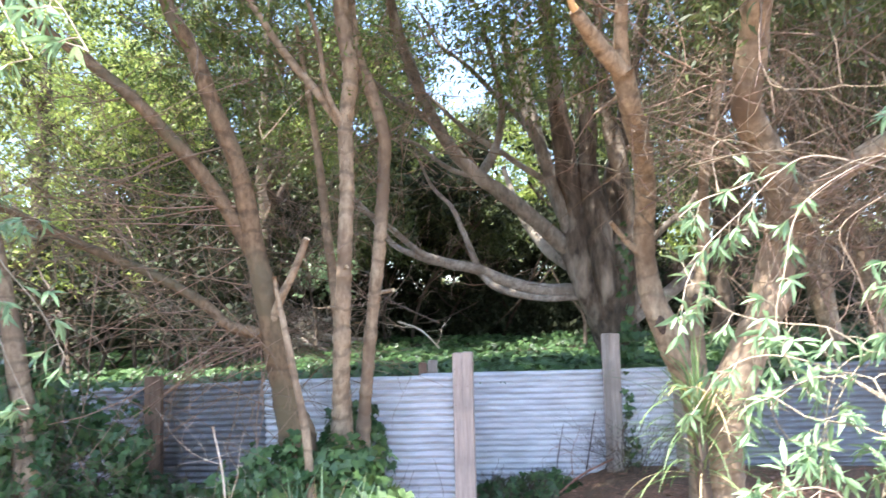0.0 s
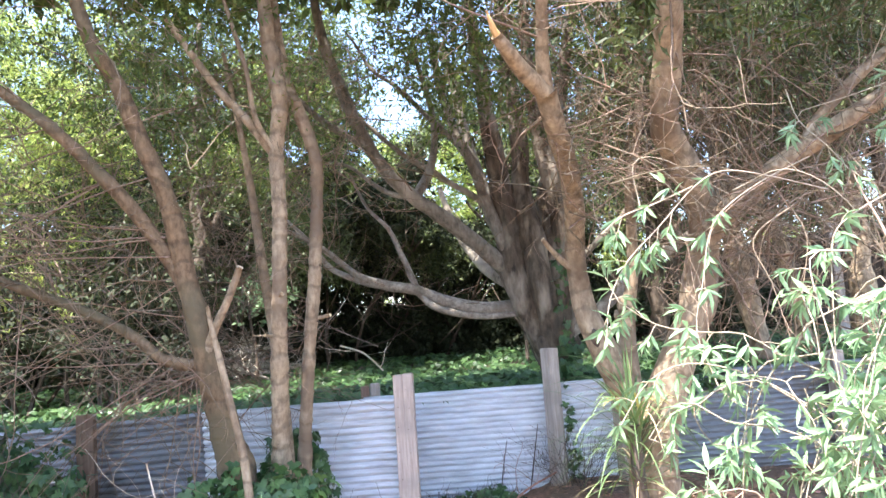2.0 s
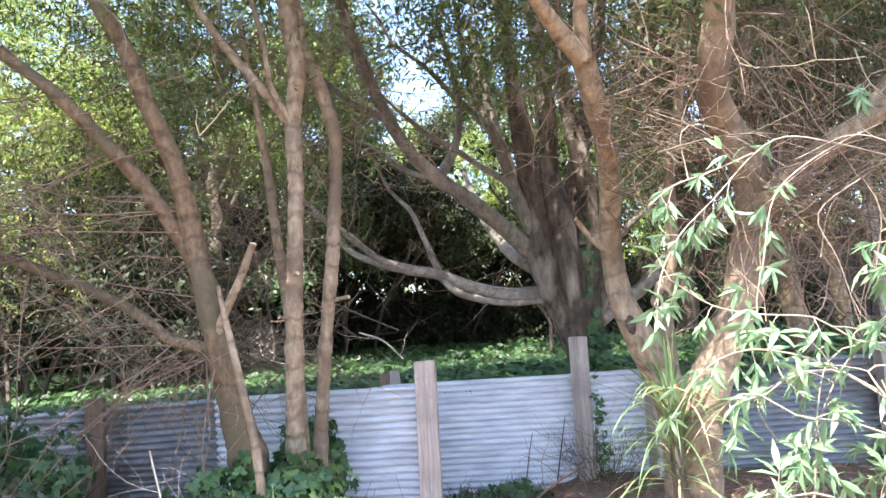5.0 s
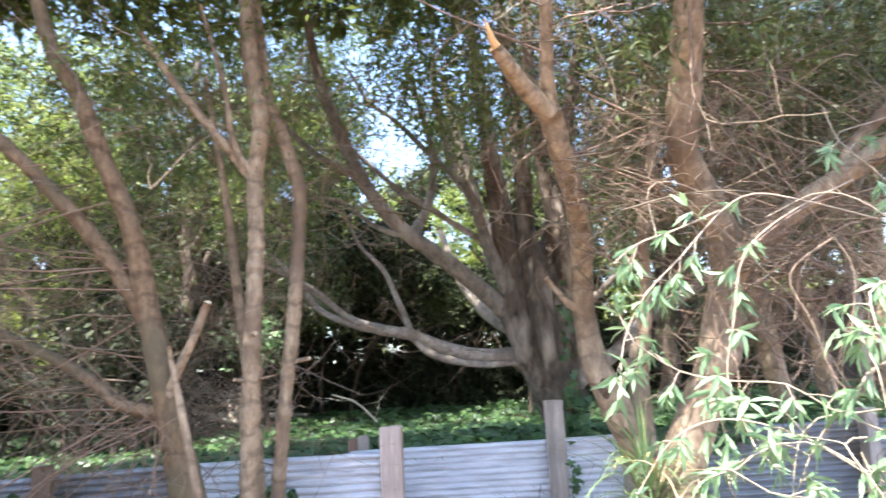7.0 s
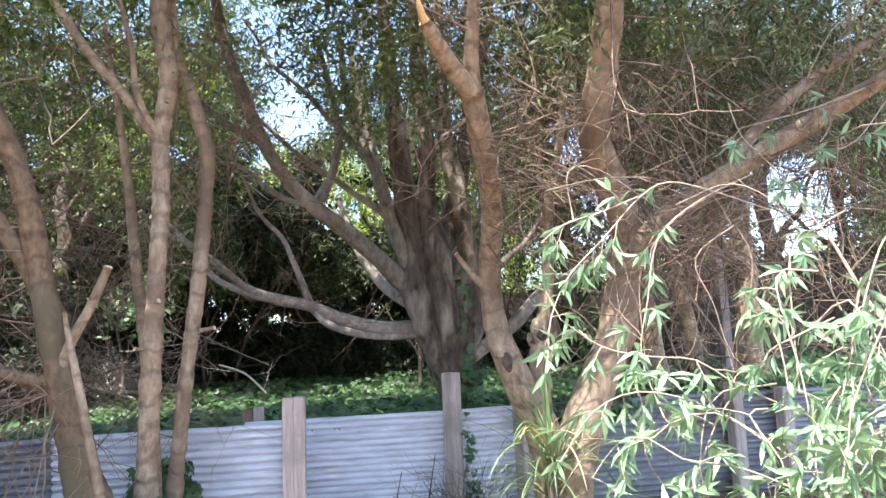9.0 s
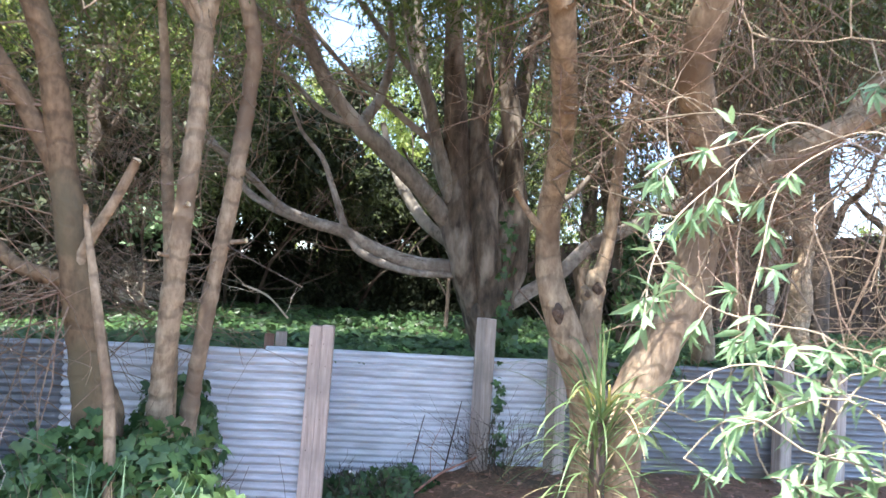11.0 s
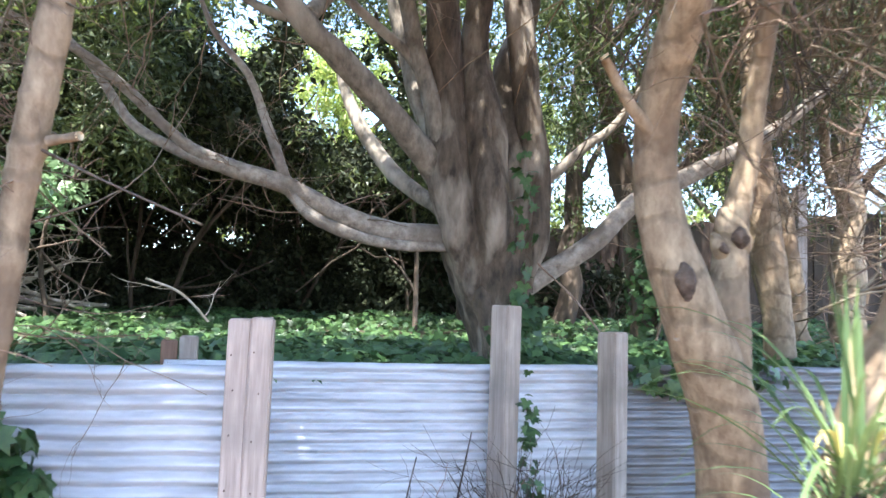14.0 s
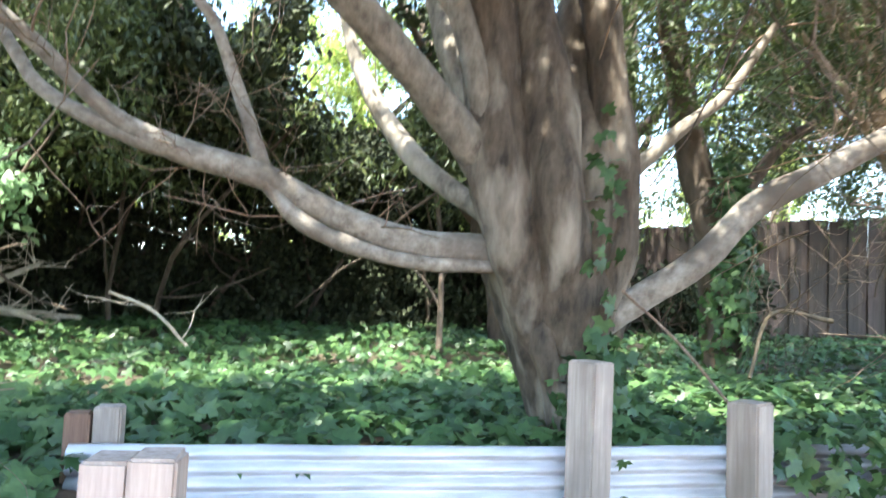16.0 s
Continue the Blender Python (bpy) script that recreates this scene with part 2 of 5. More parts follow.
# leaf patterns: points in units of the leaf's length (x across, y along, z up) and triangles
LANCE_V = np.array([(0, 0, 0), (-0.085, 0.25, 0.02), (0.085, 0.25, 0.02), (0, 0.3, -0.02), (-0.10, 0.55, 0.0), (0.10, 0.55, 0.0), (0, 0.6, -0.05), (0, 1, -0.18)])
LANCE_F = np.array([(0, 3, 1), (0, 2, 3), (1, 3, 6), (1, 6, 4), (3, 2, 5), (3, 5, 6), (4, 6, 7), (6, 5, 7)])
SIMPLE_V = np.array([(0, 0, 0), (-0.13, 0.45, 0.03), (0.13, 0.45, 0.03), (0, 1, -0.1)])
SIMPLE_F = np.array([(0, 2, 1), (1, 2, 3)])
MID_V = np.array([(0, 0, 0), (-0.2, 0.45, 0.04), (0.2, 0.45, 0.04), (0, 1, -0.12)])
BROAD_V = np.array([(0, 0, 0), (-0.28, 0.4, 0.05), (0.28, 0.4, 0.05), (0, 1, -0.1)])
IVY_V = np.array([(0, 0.1, 0), (0.25, -0.12, -0.03), (0.62, 0.12, -0.06), (0.34, 0.34, 0.02), (0.40, 0.66, -0.05), (0.16, 0.58, 0.03), (0, 1.0, -0.10),
                  (-0.16, 0.58, 0.03), (-0.40, 0.66, -0.05), (-0.34, 0.34, 0.02), (-0.62, 0.12, -0.06), (-0.25, -0.12, -0.03), (0, 0.4, 0.05)])
IVY_F = np.array([(12, k, k % 11 + 1) if k < 11 else (12, 11, 0) for k in range(0, 12)])
IVY_F[0] = (12, 0, 1)


def unit(a):
    return a / (np.linalg.norm(a, axis=-1, keepdims=True) + 1e-9)


def leaf_mesh(name, pos, way, up, size, pattern, mat):
    """Many leaves in one mesh: at pos, pointing along way, facing up."""
    pv, pf = pattern
    y = unit(way)
    x = unit(np.cross(y, up))
    z = np.cross(x, y)
    s = np.asarray(size)[:, None, None]
    v = pos[:, None, :] + s * (pv[None, :, 0:1] * x[:, None, :] + pv[None, :, 1:2] * y[:, None, :] + pv[None, :, 2:3] * z[:, None, :])
    f = pf[None] + (np.arange(len(pos)) * len(pv))[:, None, None]
    return mesh_of_tris(name, v.reshape(-1, 3), f.reshape(-1, 3), mat)


def clumps(centres, per, spread, length, droop=0.5, seed=1):
    """Leaves set along short drooping shoots, one shoot for each centre."""
    g = np.random.default_rng(seed)
    n = len(centres)
    shoot = unit(g.normal(size=(n, 3)) * (1, 1, 0.5) + (0, 0, -droop))
    along = g.uniform(-0.5, 0.5, (n, per))
    pos = centres[:, None, :] + shoot[:, None, :] * along[..., None] * spread * 2 + g.normal(size=(n, per, 3)) * spread * 0.16
    pos[..., 2] -= droop * spread * along ** 2
    way = unit(shoot[:, None, :] * 0.8 + g.normal(size=(n, per, 3)) * 0.75 + (0, 0, -0.25 * droop))
    up = unit(g.normal(size=(n, per, 3)) * 0.8 + (0, 0, 1.0))
    size = length * g.uniform(0.6, 1.2, (n, per))
    return pos.reshape(-1, 3), way.reshape(-1, 3), up.reshape(-1, 3), size.ravel()


HERE, NEARER = np.array((0.0, 0.3, 1.35)), np.array((-0.1, 3.5, 1.3))
# Start of an added opening towards the sun that lets light onto the shrub.
UNDER = np.array((-2.0, 10.6, 0.4))
GAPS = [(UNDER, tuple(UNDER + 7 * np.array(SUN)), 1.7), (HERE, (-0.63, 12.5, 5.3), 0.55), (HERE, (-1.1, 14.2, 2.05), 0.22), (HERE, (-1.6, 14.2, 2.0), 0.13), (HERE, (-2.5, 12.0, 4.5), 0.25), (HERE, (4.1, 14.0, 3.4), 0.3),
        (HERE, (4.7, 14.0, 2.5), 0.25), (HERE, (2.8, 9.0, 3.75), 0.3), (HERE, (3.35, 9.0, 3.1), 0.25), (HERE, (8.5, 13.0, 3.65), 1.1),
        (NEARER, (0.4, 14.0, 4.3), 1.0), (NEARER, (4.4, 14.0, 3.3), 0.35), (NEARER, (-1.2, 14.0, 5.0), 0.5), (HERE, (-7.5, 14.0, 4.0), 0.3), (HERE, (-5.5, 14.0, 5.2), 0.22),
        (HERE, (-8.5, 14.0, 5.6), 0.25), (HERE, (-6.3, 14.0, 3.2), 0.2), (HERE, (-4.2, 14.0, 6.2), 0.2), (HERE, (-9.5, 14.0, 3.2), 0.25)]


def in_gap(p):
    """Whether a place lies in one of the openings in the leaves, back from the path or up towards the sun."""
    for a, end, radius in GAPS:
        if p[1] > 15 and a is NEARER:
            continue
        d = np.array(end) - a
        t = np.dot(p - a, d) / np.dot(d, d)
        if t > 0.3 and np.linalg.norm(p - a - d * t) < radius * t * (1 + 0.5 * noise.noise(Vector(p) * 2)):
            return True
    return False


def cloud(n, low, high, seed, freq=0.5, least=-0.05):
    """Places in a box, kept where a slow noise is high, so that the crown has lumps and gaps."""
    g = np.random.default_rng(seed)
    out = []
    while len(out) < n:
        p = g.uniform(low, high)
        if in_gap(p):
            continue
        if noise.noise(Vector(p) * freq + Vector((seed, 0, 0))) > least:
            out.append(p)
    return np.array(out)


def twig_tree(geo, start, way, length, radius, depth, g, sides=3, bend=0.35, kids=4, sag=0.0):
    """A thin branching twig."""
    n = 6
    p, d, rows = np.array(start, float), unit(np.array(way, float)), []
    for k in range(n + 1):
        rows.append((*p, radius * (1 - 0.6 * k / n)))
        d = unit(d + g.normal(size=3) * bend * 0.5 + (0, 0, -sag))
        p = p + d * length / n
    geo.tube(rows, sides, cap=False)
    if depth:
        for _ in range(kids):
            k = g.integers(1, n)
            side = unit(np.array(rows[k + 1][:3]) - np.array(rows[k][:3]) + g.normal(size=3) * 0.75)
            twig_tree(geo, rows[k][:3], side, length * g.uniform(0.35, 0.7), radius * 0.55, depth - 1, g, sides, bend, kids, sag)


def block(name, size, mat, bevel=0.006, rough=0.0, seed=0):
    """A sawn timber block standing on its base, with eased edges."""
    bm = bmesh.new()
    bmesh.ops.create_cube(bm, size=1)
    bmesh.ops.scale(bm, vec=size, verts=bm.verts)
    bmesh.ops.translate(bm, vec=(0, 0, size[2] / 2), verts=bm.verts)
    bmesh.ops.bevel(bm, geom=bm.edges[:], offset=bevel, segments=2, affect="EDGES")
    g = random.Random(seed)
    if rough:
        for v in bm.verts:
            v.co += Vector((g.uniform(-rough, rough), g.uniform(-rough, rough), g.uniform(-rough, rough)))
    me = bpy.data.meshes.new(name)
    bm.to_mesh(me)
    bm.free()
    me.materials.append(mat)
    return me


# ---- ground ----
def left_line(x):
    """The left run of the iron fence: y at x."""
    return 5.40 + (-0.33 - x) * 0.20


def fence_line(x):
    return left_line(x) if x < -0.75 else 6.6


def bank_height(x, y):
    near = min(1.0, max(0.0, (y - fence_line(x)) / 6))
    return 0.74 + 0.16 * near + 0.05 * noise.noise(Vector((x * 0.7, y * 0.7, 0))) + (0.02 * min(0, x + 1) if x < -1 else 0)


def ground_height(x, y):
    """The ground before the fence lies lower towards the path and the left."""
    t = min(1.0, max(0.0, (0.95 - x) / 0.8))
    return -0.19 * t * t * (3 - 2 * t) + 0.03 * noise.noise(Vector((x * 1.3, y * 1.3, 4)))


def ground():
    xs = [-400, -60, -15] + [-6 + 0.2 * i for i in range(61)] + [15, 60, 400]
    ys = [-400, -60, -10] + [-2 + 0.2 * i for i in range(46)] + [60, 400]
    v = [(x, y, (ground_height(x, y) if abs(x) < 7 and -3 < y < 8 else -0.19)) for y in ys for x in xs]
    w = len(xs)
    f = [(j * w + i, j * w + i + 1, (j + 1) * w + i + 1, (j + 1) * w + i) for j in range(len(ys) - 1) for i in range(w - 1)]
    return tagged(new("ground", mesh_of("ground", v, f, M_LITTER)), "brown leaf litter on bare ground before the fence", "ground", kind="structure")


def bank():
    xs = [-40, -20] + [-10 + 0.25 * i for i in range(81)] + [20, 40]
    steps = [0, 0.15, 0.3, 0.5, 0.75, 1, 1.3, 1.6, 2, 2.5, 3, 3.5, 4, 4.5, 5, 5.5, 6, 7, 8, 10, 14, 30, 90]
    v, f = [], []
    for s in steps:
        for x in xs:
            y = fence_line(x) + 0.03 + s
            v.append((x, y, bank_height(x, y) - 0.02))
    for x in xs:
        v.append((x, fence_line(x) + 0.03, -0.35))
    w = len(xs)
    f = [(j * w + i, j * w + i + 1, (j + 1) * w + i + 1, (j + 1) * w + i) for j in range(len(steps) - 1) for i in range(w - 1)]
    o = len(steps) * w
    f += [(o + i, o + i + 1, i + 1, i) for i in range(w - 1)]
    return tagged(new("bank_ground", mesh_of("bank_ground", v, f, M_SOIL)), "raised bank of soil, shade put into its dark colour, held up by the iron fence", "bank", kind="structure")


ground()
bank()


# ---- corrugated iron fence ----
PITCH = 0.05


def sheet_mesh(length, height, seed, mat):
    """A sheet of corrugated iron on its side, with the waves running along it; base at z 0."""
    g = random.Random(seed)
    n, m = int(height / PITCH * 10), 14
    v, f = [], []
    for k in range(n + 1):
        z = height * k / n
        for i in range(m + 1):
            x = length * i / m
            dent = 0.006 * noise.noise(Vector((x * 3, z * 3, seed)))
            v.append((x, -0.036 * abs(math.sin(math.pi * z / PITCH)) ** 0.9 + 0.013 + dent, z + 0.004 * noise.noise(Vector((x * 4, seed, 0)))))
    for k in range(n):
        for i in range(m):
            o = k * (m + 1) + i
            f.append((o, o + 1, o + m + 2, o + m + 1))
    me = mesh_of("corrugated_sheet", v, f, mat)
    return me


def iron_sheet(fence, a, b, top_a, top_b, seed, mat=None, label=""):
    a, b = Vector(a), Vector(b)
    d = b - a
    turn = math.atan2(d.y, d.x)
    h = 1.2
    ob = part("corrugated_sheet", sheet_mesh(d.length, h, seed, mat or M_IRON), fence, label)
    slope = math.atan2(top_b - top_a, d.length)
    ob.matrix_local = Matrix.Translation((a.x - fence.location.x, a.y - fence.location.y, top_a - h)) @ Matrix.Rotation(turn, 4, "Z") @ Matrix.Rotation(-slope, 4, "Y")
    mod = ob.modifiers.new("thickness", "SOLIDIFY")
    mod.thickness = 0.002
    return ob


def post(fence, x, y, top, size, turn, mat, seed, lean=(0, 0), label=""):
    ob = part("post", block("post", (size[0], size[1], top + 0.45), mat, 0.006, 0.0015, seed), fence, label)
    ob.matrix_local = Matrix.Translation((x - fence.location.x, y - fence.location.y, -0.45)) @ Euler((radians(lean[0]), radians(lean[1]), radians(turn))).to_matrix().to_4x4()
    return ob


right_run = thing("iron_fence", "low retaining fence of galvanised corrugated iron on grey timber posts", "fence", (1.0, 6.6, 0))
iron_sheet(right_run, (-0.80, 6.60), (0.86, 6.58), 0.838, 0.840, 1)
iron_sheet(right_run, (0.84, 6.575), (1.44, 6.575), 0.842, 0.848, 2)
iron_sheet(right_run, (1.42, 6.59), (3.36, 6.59), 0.850, 0.855, 3, M_GRIMY_SHADED_IRON, "dull grey sheet, brown grime with painted shade on the left run")
iron_sheet(right_run, (3.34, 6.575), (5.4, 6.575), 0.850, 0.845, 4, M_GRIMY_SHADED_IRON, "dull grey sheet, brown grime with painted shade on the left run")
iron_sheet(right_run, (5.38, 6.59), (8.4, 6.59), 0.845, 0.85, 5, M_GRIMY_SHADED_IRON, "dull grey sheet, brown grime with painted shade on the left run")
post(right_run, 0.842, 6.45, 1.15, (0.112, 0.112), 32, M_POST, 2, (0, 0.5), "square grey post standing higher than the sheets")
post(right_run, 1.425, 6.42, 1.03, (0.112, 0.112), 30, M_POST, 3, (0, -0.5))
post(right_run, 3.30, 6.46, 0.95, (0.11, 0.11), 8, M_POST, 4)
post(right_run, 3.76, 6.46, 0.88, (0.11, 0.11), 14, M_POST, 5)
post(right_run, 5.4, 6.46, 0.95, (0.11, 0.11), 0, M_POST, 6)
post(right_run, -0.79, 6.66, 0.93, (0.075, 0.09), 6, M_REDPOST, 7)
post(right_run, -0.70, 6.67, 0.95, (0.085, 0.09), 3, M_POST, 8)

left_run = thing("iron_fence", "weathered corrugated iron fence with doubled timber end post", "fence", (-2.0, 5.7, 0))
iron_sheet(left_run, (-1.9, left_line(-1.9) - 0.01), (-0.31, 5.40), 0.89, 0.925, 6)
# From here leftwards the sheets' shadow is painted in with the dull colour.
iron_sheet(left_run, (-3.0, left_line(-3.0) + 0.01), (-1.88, left_line(-1.88)), 0.84, 0.89, 7, M_GRIMY_SHADED_IRON, "dull grey sheet, brown grime with painted shade on the left run")
iron_sheet(left_run, (-4.5, left_line(-4.5) - 0.01), (-2.98, left_line(-2.98)), 0.80, 0.84, 8, M_GRIMY_SHADED_IRON, "dull grey sheet, brown grime with painted shade on the left run")
iron_sheet(left_run, (-7.0, left_line(-7.0) + 0.01), (-4.48, left_line(-4.48)), 0.74, 0.80, 9, M_GRIMY_SHADED_IRON, "dull grey sheet, brown grime with painted shade on the left run")
double = post(left_run, -0.392, 5.325, 1.085, (0.072, 0.09), -3, M_POST, 9, (0, 0.6), "pale split board of the doubled post")
single = post(left_run, -0.318, 5.320, 1.090, (0.074, 0.09), -3, M_POST, 10, (0, 0.4))
post(left_run, -2.89, left_line(-2.89) - 0.08, 0.93, (0.13, 0.10), 12, M_REDPOST, 11, (0, 0))
post(left_run, -4.3, left_line(-4.3) - 0.08, 0.82, (0.10, 0.10), 12, M_REDPOST, 12, (0, 0))
post(left_run, -5.6, left_line(-5.6) - 0.08, 0.8, (0.10, 0.10), 12, M_REDPOST, 13, (0, 0))
nail = Geo().tube([(0, 0.004, 0, 0.003), (0, -0.003, 0, 0.003)], 6).mesh("nail_head", M_NAIL)
for x, z in ((-0.40, 0.97), (-0.33, 0.98), (-0.39, 0.86), (-0.31, 0.85), (-0.395, 0.72), (-0.325, 0.70), (-0.40, 0.55), (-0.32, 0.54), (-0.39, 0.36)):
    board = double if x < -0.355 else single
    ob = part("nail_head", nail, board)
    ob.matrix_parent_inverse = (Matrix.Translation(left_run.location) @ board.matrix_basis).inverted()
    ob.matrix_basis = Matrix.Translation((x, 5.275, z))

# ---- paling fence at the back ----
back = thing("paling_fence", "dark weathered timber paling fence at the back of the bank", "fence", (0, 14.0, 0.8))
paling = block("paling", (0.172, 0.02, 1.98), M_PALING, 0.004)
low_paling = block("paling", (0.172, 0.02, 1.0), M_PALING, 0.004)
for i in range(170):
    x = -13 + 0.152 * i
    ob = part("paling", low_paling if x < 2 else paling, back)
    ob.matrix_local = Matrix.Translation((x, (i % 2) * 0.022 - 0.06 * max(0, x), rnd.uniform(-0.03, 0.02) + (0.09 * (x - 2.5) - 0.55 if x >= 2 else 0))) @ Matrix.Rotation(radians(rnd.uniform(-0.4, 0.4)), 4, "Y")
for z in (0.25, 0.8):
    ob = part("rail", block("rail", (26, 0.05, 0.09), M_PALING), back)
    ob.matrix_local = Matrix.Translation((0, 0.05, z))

# ---- trees ----
def crown(tree, name, centres, per, spread, length, mat, seed, droop=0.5, pattern=(SIMPLE_V, SIMPLE_F), label=""):
    return under(name, leaf_mesh(name, *clumps(centres, per, spread, length, droop, seed), pattern, mat), tree, label, kind="stuff")


def twigs(tree, starts, n, seed, length=0.7, radius=0.006, depth=2, kids=4, way=(0, 0, 0.2), loose=1.0, mat=None, sag=0.0, bend=0.35):
    """Dry side twigs along a limb."""
    g, geo = np.random.default_rng(seed), Geo()
    for _ in range(n):
        k = g.integers(0, len(starts))
        twig_tree(geo, starts[k], np.array(way) + g.normal(size=3) * loose * (1, 0.8, 0.7), length * g.uniform(0.5, 1.3), radius * g.uniform(0.7, 1.3), depth, g, 3, bend, kids, sag)
    return under("twig", geo.mesh("twig", mat or M_TANTWIG), tree, "tangle of thin dry brown twigs", kind="stuff")


def along(rows, step=0.1):
    return smooth_line(rows, step)[:, :3]


def cut_end(tree, at, way, radius):
    way = unit(np.array(way, float))
    a = np.array(at)
    return under("cut_face", Geo().tube([(*(a - way * 0.004), radius), (*(a + way * 0.003), radius * 0.97)], 10).mesh("cut_face", M_CUT), tree, "pale cut wood")


# the big grey tree on the bank
grey = thing("grey_tree", "big grey many-stemmed tree with a long low limb on the bank", "tree", (1.06, 7.2, 0.75))
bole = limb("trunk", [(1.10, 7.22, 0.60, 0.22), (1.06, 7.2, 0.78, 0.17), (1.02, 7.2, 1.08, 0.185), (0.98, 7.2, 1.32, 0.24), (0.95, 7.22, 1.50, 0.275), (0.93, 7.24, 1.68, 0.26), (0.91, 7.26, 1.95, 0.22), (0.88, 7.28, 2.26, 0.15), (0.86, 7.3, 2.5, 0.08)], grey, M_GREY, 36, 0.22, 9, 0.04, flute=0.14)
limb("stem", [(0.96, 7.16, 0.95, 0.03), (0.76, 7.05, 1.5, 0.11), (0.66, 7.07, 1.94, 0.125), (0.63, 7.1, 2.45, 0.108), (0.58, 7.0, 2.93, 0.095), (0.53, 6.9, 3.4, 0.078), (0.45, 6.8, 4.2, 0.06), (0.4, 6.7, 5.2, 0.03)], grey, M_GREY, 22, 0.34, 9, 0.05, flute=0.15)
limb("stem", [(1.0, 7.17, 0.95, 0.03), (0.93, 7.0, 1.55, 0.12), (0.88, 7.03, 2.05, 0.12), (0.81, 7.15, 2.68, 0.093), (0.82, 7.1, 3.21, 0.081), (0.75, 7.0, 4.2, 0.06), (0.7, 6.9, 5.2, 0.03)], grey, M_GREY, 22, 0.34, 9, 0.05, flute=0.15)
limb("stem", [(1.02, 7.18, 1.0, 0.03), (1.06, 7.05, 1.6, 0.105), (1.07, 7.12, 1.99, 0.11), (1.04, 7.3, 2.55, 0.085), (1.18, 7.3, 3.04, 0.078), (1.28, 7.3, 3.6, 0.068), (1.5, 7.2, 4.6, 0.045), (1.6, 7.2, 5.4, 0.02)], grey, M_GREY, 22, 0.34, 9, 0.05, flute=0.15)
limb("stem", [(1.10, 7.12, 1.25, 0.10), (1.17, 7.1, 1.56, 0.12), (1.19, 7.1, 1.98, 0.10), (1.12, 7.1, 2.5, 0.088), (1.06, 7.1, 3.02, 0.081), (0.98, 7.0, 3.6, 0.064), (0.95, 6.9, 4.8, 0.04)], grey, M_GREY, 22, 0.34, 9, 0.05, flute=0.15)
limb("stem", [(0.75, 7.3, 1.9, 0.09), (0.63, 7.4, 2.21, 0.08), (0.51, 7.5, 2.56, 0.071), (0.43, 7.6, 2.92, 0.066), (0.32, 7.6, 3.4, 0.055), (0.15, 7.6, 4.4, 0.035)], grey, M_UPPER, 12, 0.2)
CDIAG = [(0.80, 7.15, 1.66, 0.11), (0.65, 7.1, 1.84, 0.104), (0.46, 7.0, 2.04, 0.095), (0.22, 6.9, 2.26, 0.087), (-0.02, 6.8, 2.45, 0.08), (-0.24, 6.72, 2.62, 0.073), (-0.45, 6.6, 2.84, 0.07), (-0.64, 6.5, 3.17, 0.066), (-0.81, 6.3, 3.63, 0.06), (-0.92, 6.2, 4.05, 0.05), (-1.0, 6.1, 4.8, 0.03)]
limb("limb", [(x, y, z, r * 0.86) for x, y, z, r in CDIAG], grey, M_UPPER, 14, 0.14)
CL = [(1.0, 7.25, 1.44, 0.10), (0.74, 7.15, 1.53, 0.08), (0.36, 7.1, 1.55, 0.065), (0.09, 7.05, 1.61, 0.061), (-0.11, 7.0, 1.69, 0.054), (-0.28, 6.95, 1.77, 0.05), (-0.59, 6.9, 1.84, 0.045), (-0.82, 6.85, 1.95, 0.031), (-1.07, 6.8, 2.17, 0.027), (-1.3, 6.7, 2.33, 0.024), (-1.6, 6.6, 2.46, 0.015)]
limb("low_limb", CL, grey, M_LIMB, 12, 0.12, label="long low pale grey limb")
limb("low_limb", [(0.95, 7.2, 1.46, 0.03), (0.7, 7.1, 1.475, 0.028), (0.35, 7.05, 1.475, 0.032), (0.09, 7.0, 1.52, 0.036), (-0.13, 6.95, 1.605, 0.034), (-0.26, 6.94, 1.73, 0.025)], grey, M_LIMB, 10, 0.25)
limb("branch", [(-0.59, 6.9, 1.83, 0.03), (-0.71, 6.88, 1.86, 0.034), (-0.91, 6.9, 1.94, 0.031), (-1.08, 6.95, 2.04, 0.028), (-1.2, 7.0, 2.19, 0.025), (-1.34, 7.05, 2.38, 0.023), (-1.55, 7.1, 2.6, 0.012)], grey, M_LIMB, 8, 0.15)
limb("branch", [(-0.26, 6.95, 1.74, 0.033), (-0.33, 6.95, 1.94, 0.028), (-0.42, 7.0, 2.17, 0.025), (-0.51, 7.0, 2.38, 0.022), (-0.7, 7.0, 2.6, 0.016), (-0.85, 7.0, 2.95, 0.01)], grey, M_LIMB, 8, 0.15)
limb("branch", [(0.7, 7.35, 1.72, 0.06), (0.64, 7.4, 1.77, 0.052), (0.45, 7.6, 1.94, 0.055), (0.28, 7.8, 2.19, 0.053), (0.12, 8.0, 2.54, 0.043), (0.0, 8.1, 2.95, 0.03)], grey, M_UPPER, 10, 0.15)
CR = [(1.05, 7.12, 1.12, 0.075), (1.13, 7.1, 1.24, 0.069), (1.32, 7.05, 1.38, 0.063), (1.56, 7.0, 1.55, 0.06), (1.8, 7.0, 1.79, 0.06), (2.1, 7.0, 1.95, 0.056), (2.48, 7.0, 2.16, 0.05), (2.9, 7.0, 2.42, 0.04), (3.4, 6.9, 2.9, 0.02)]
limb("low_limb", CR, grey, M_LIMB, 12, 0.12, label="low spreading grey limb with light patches")
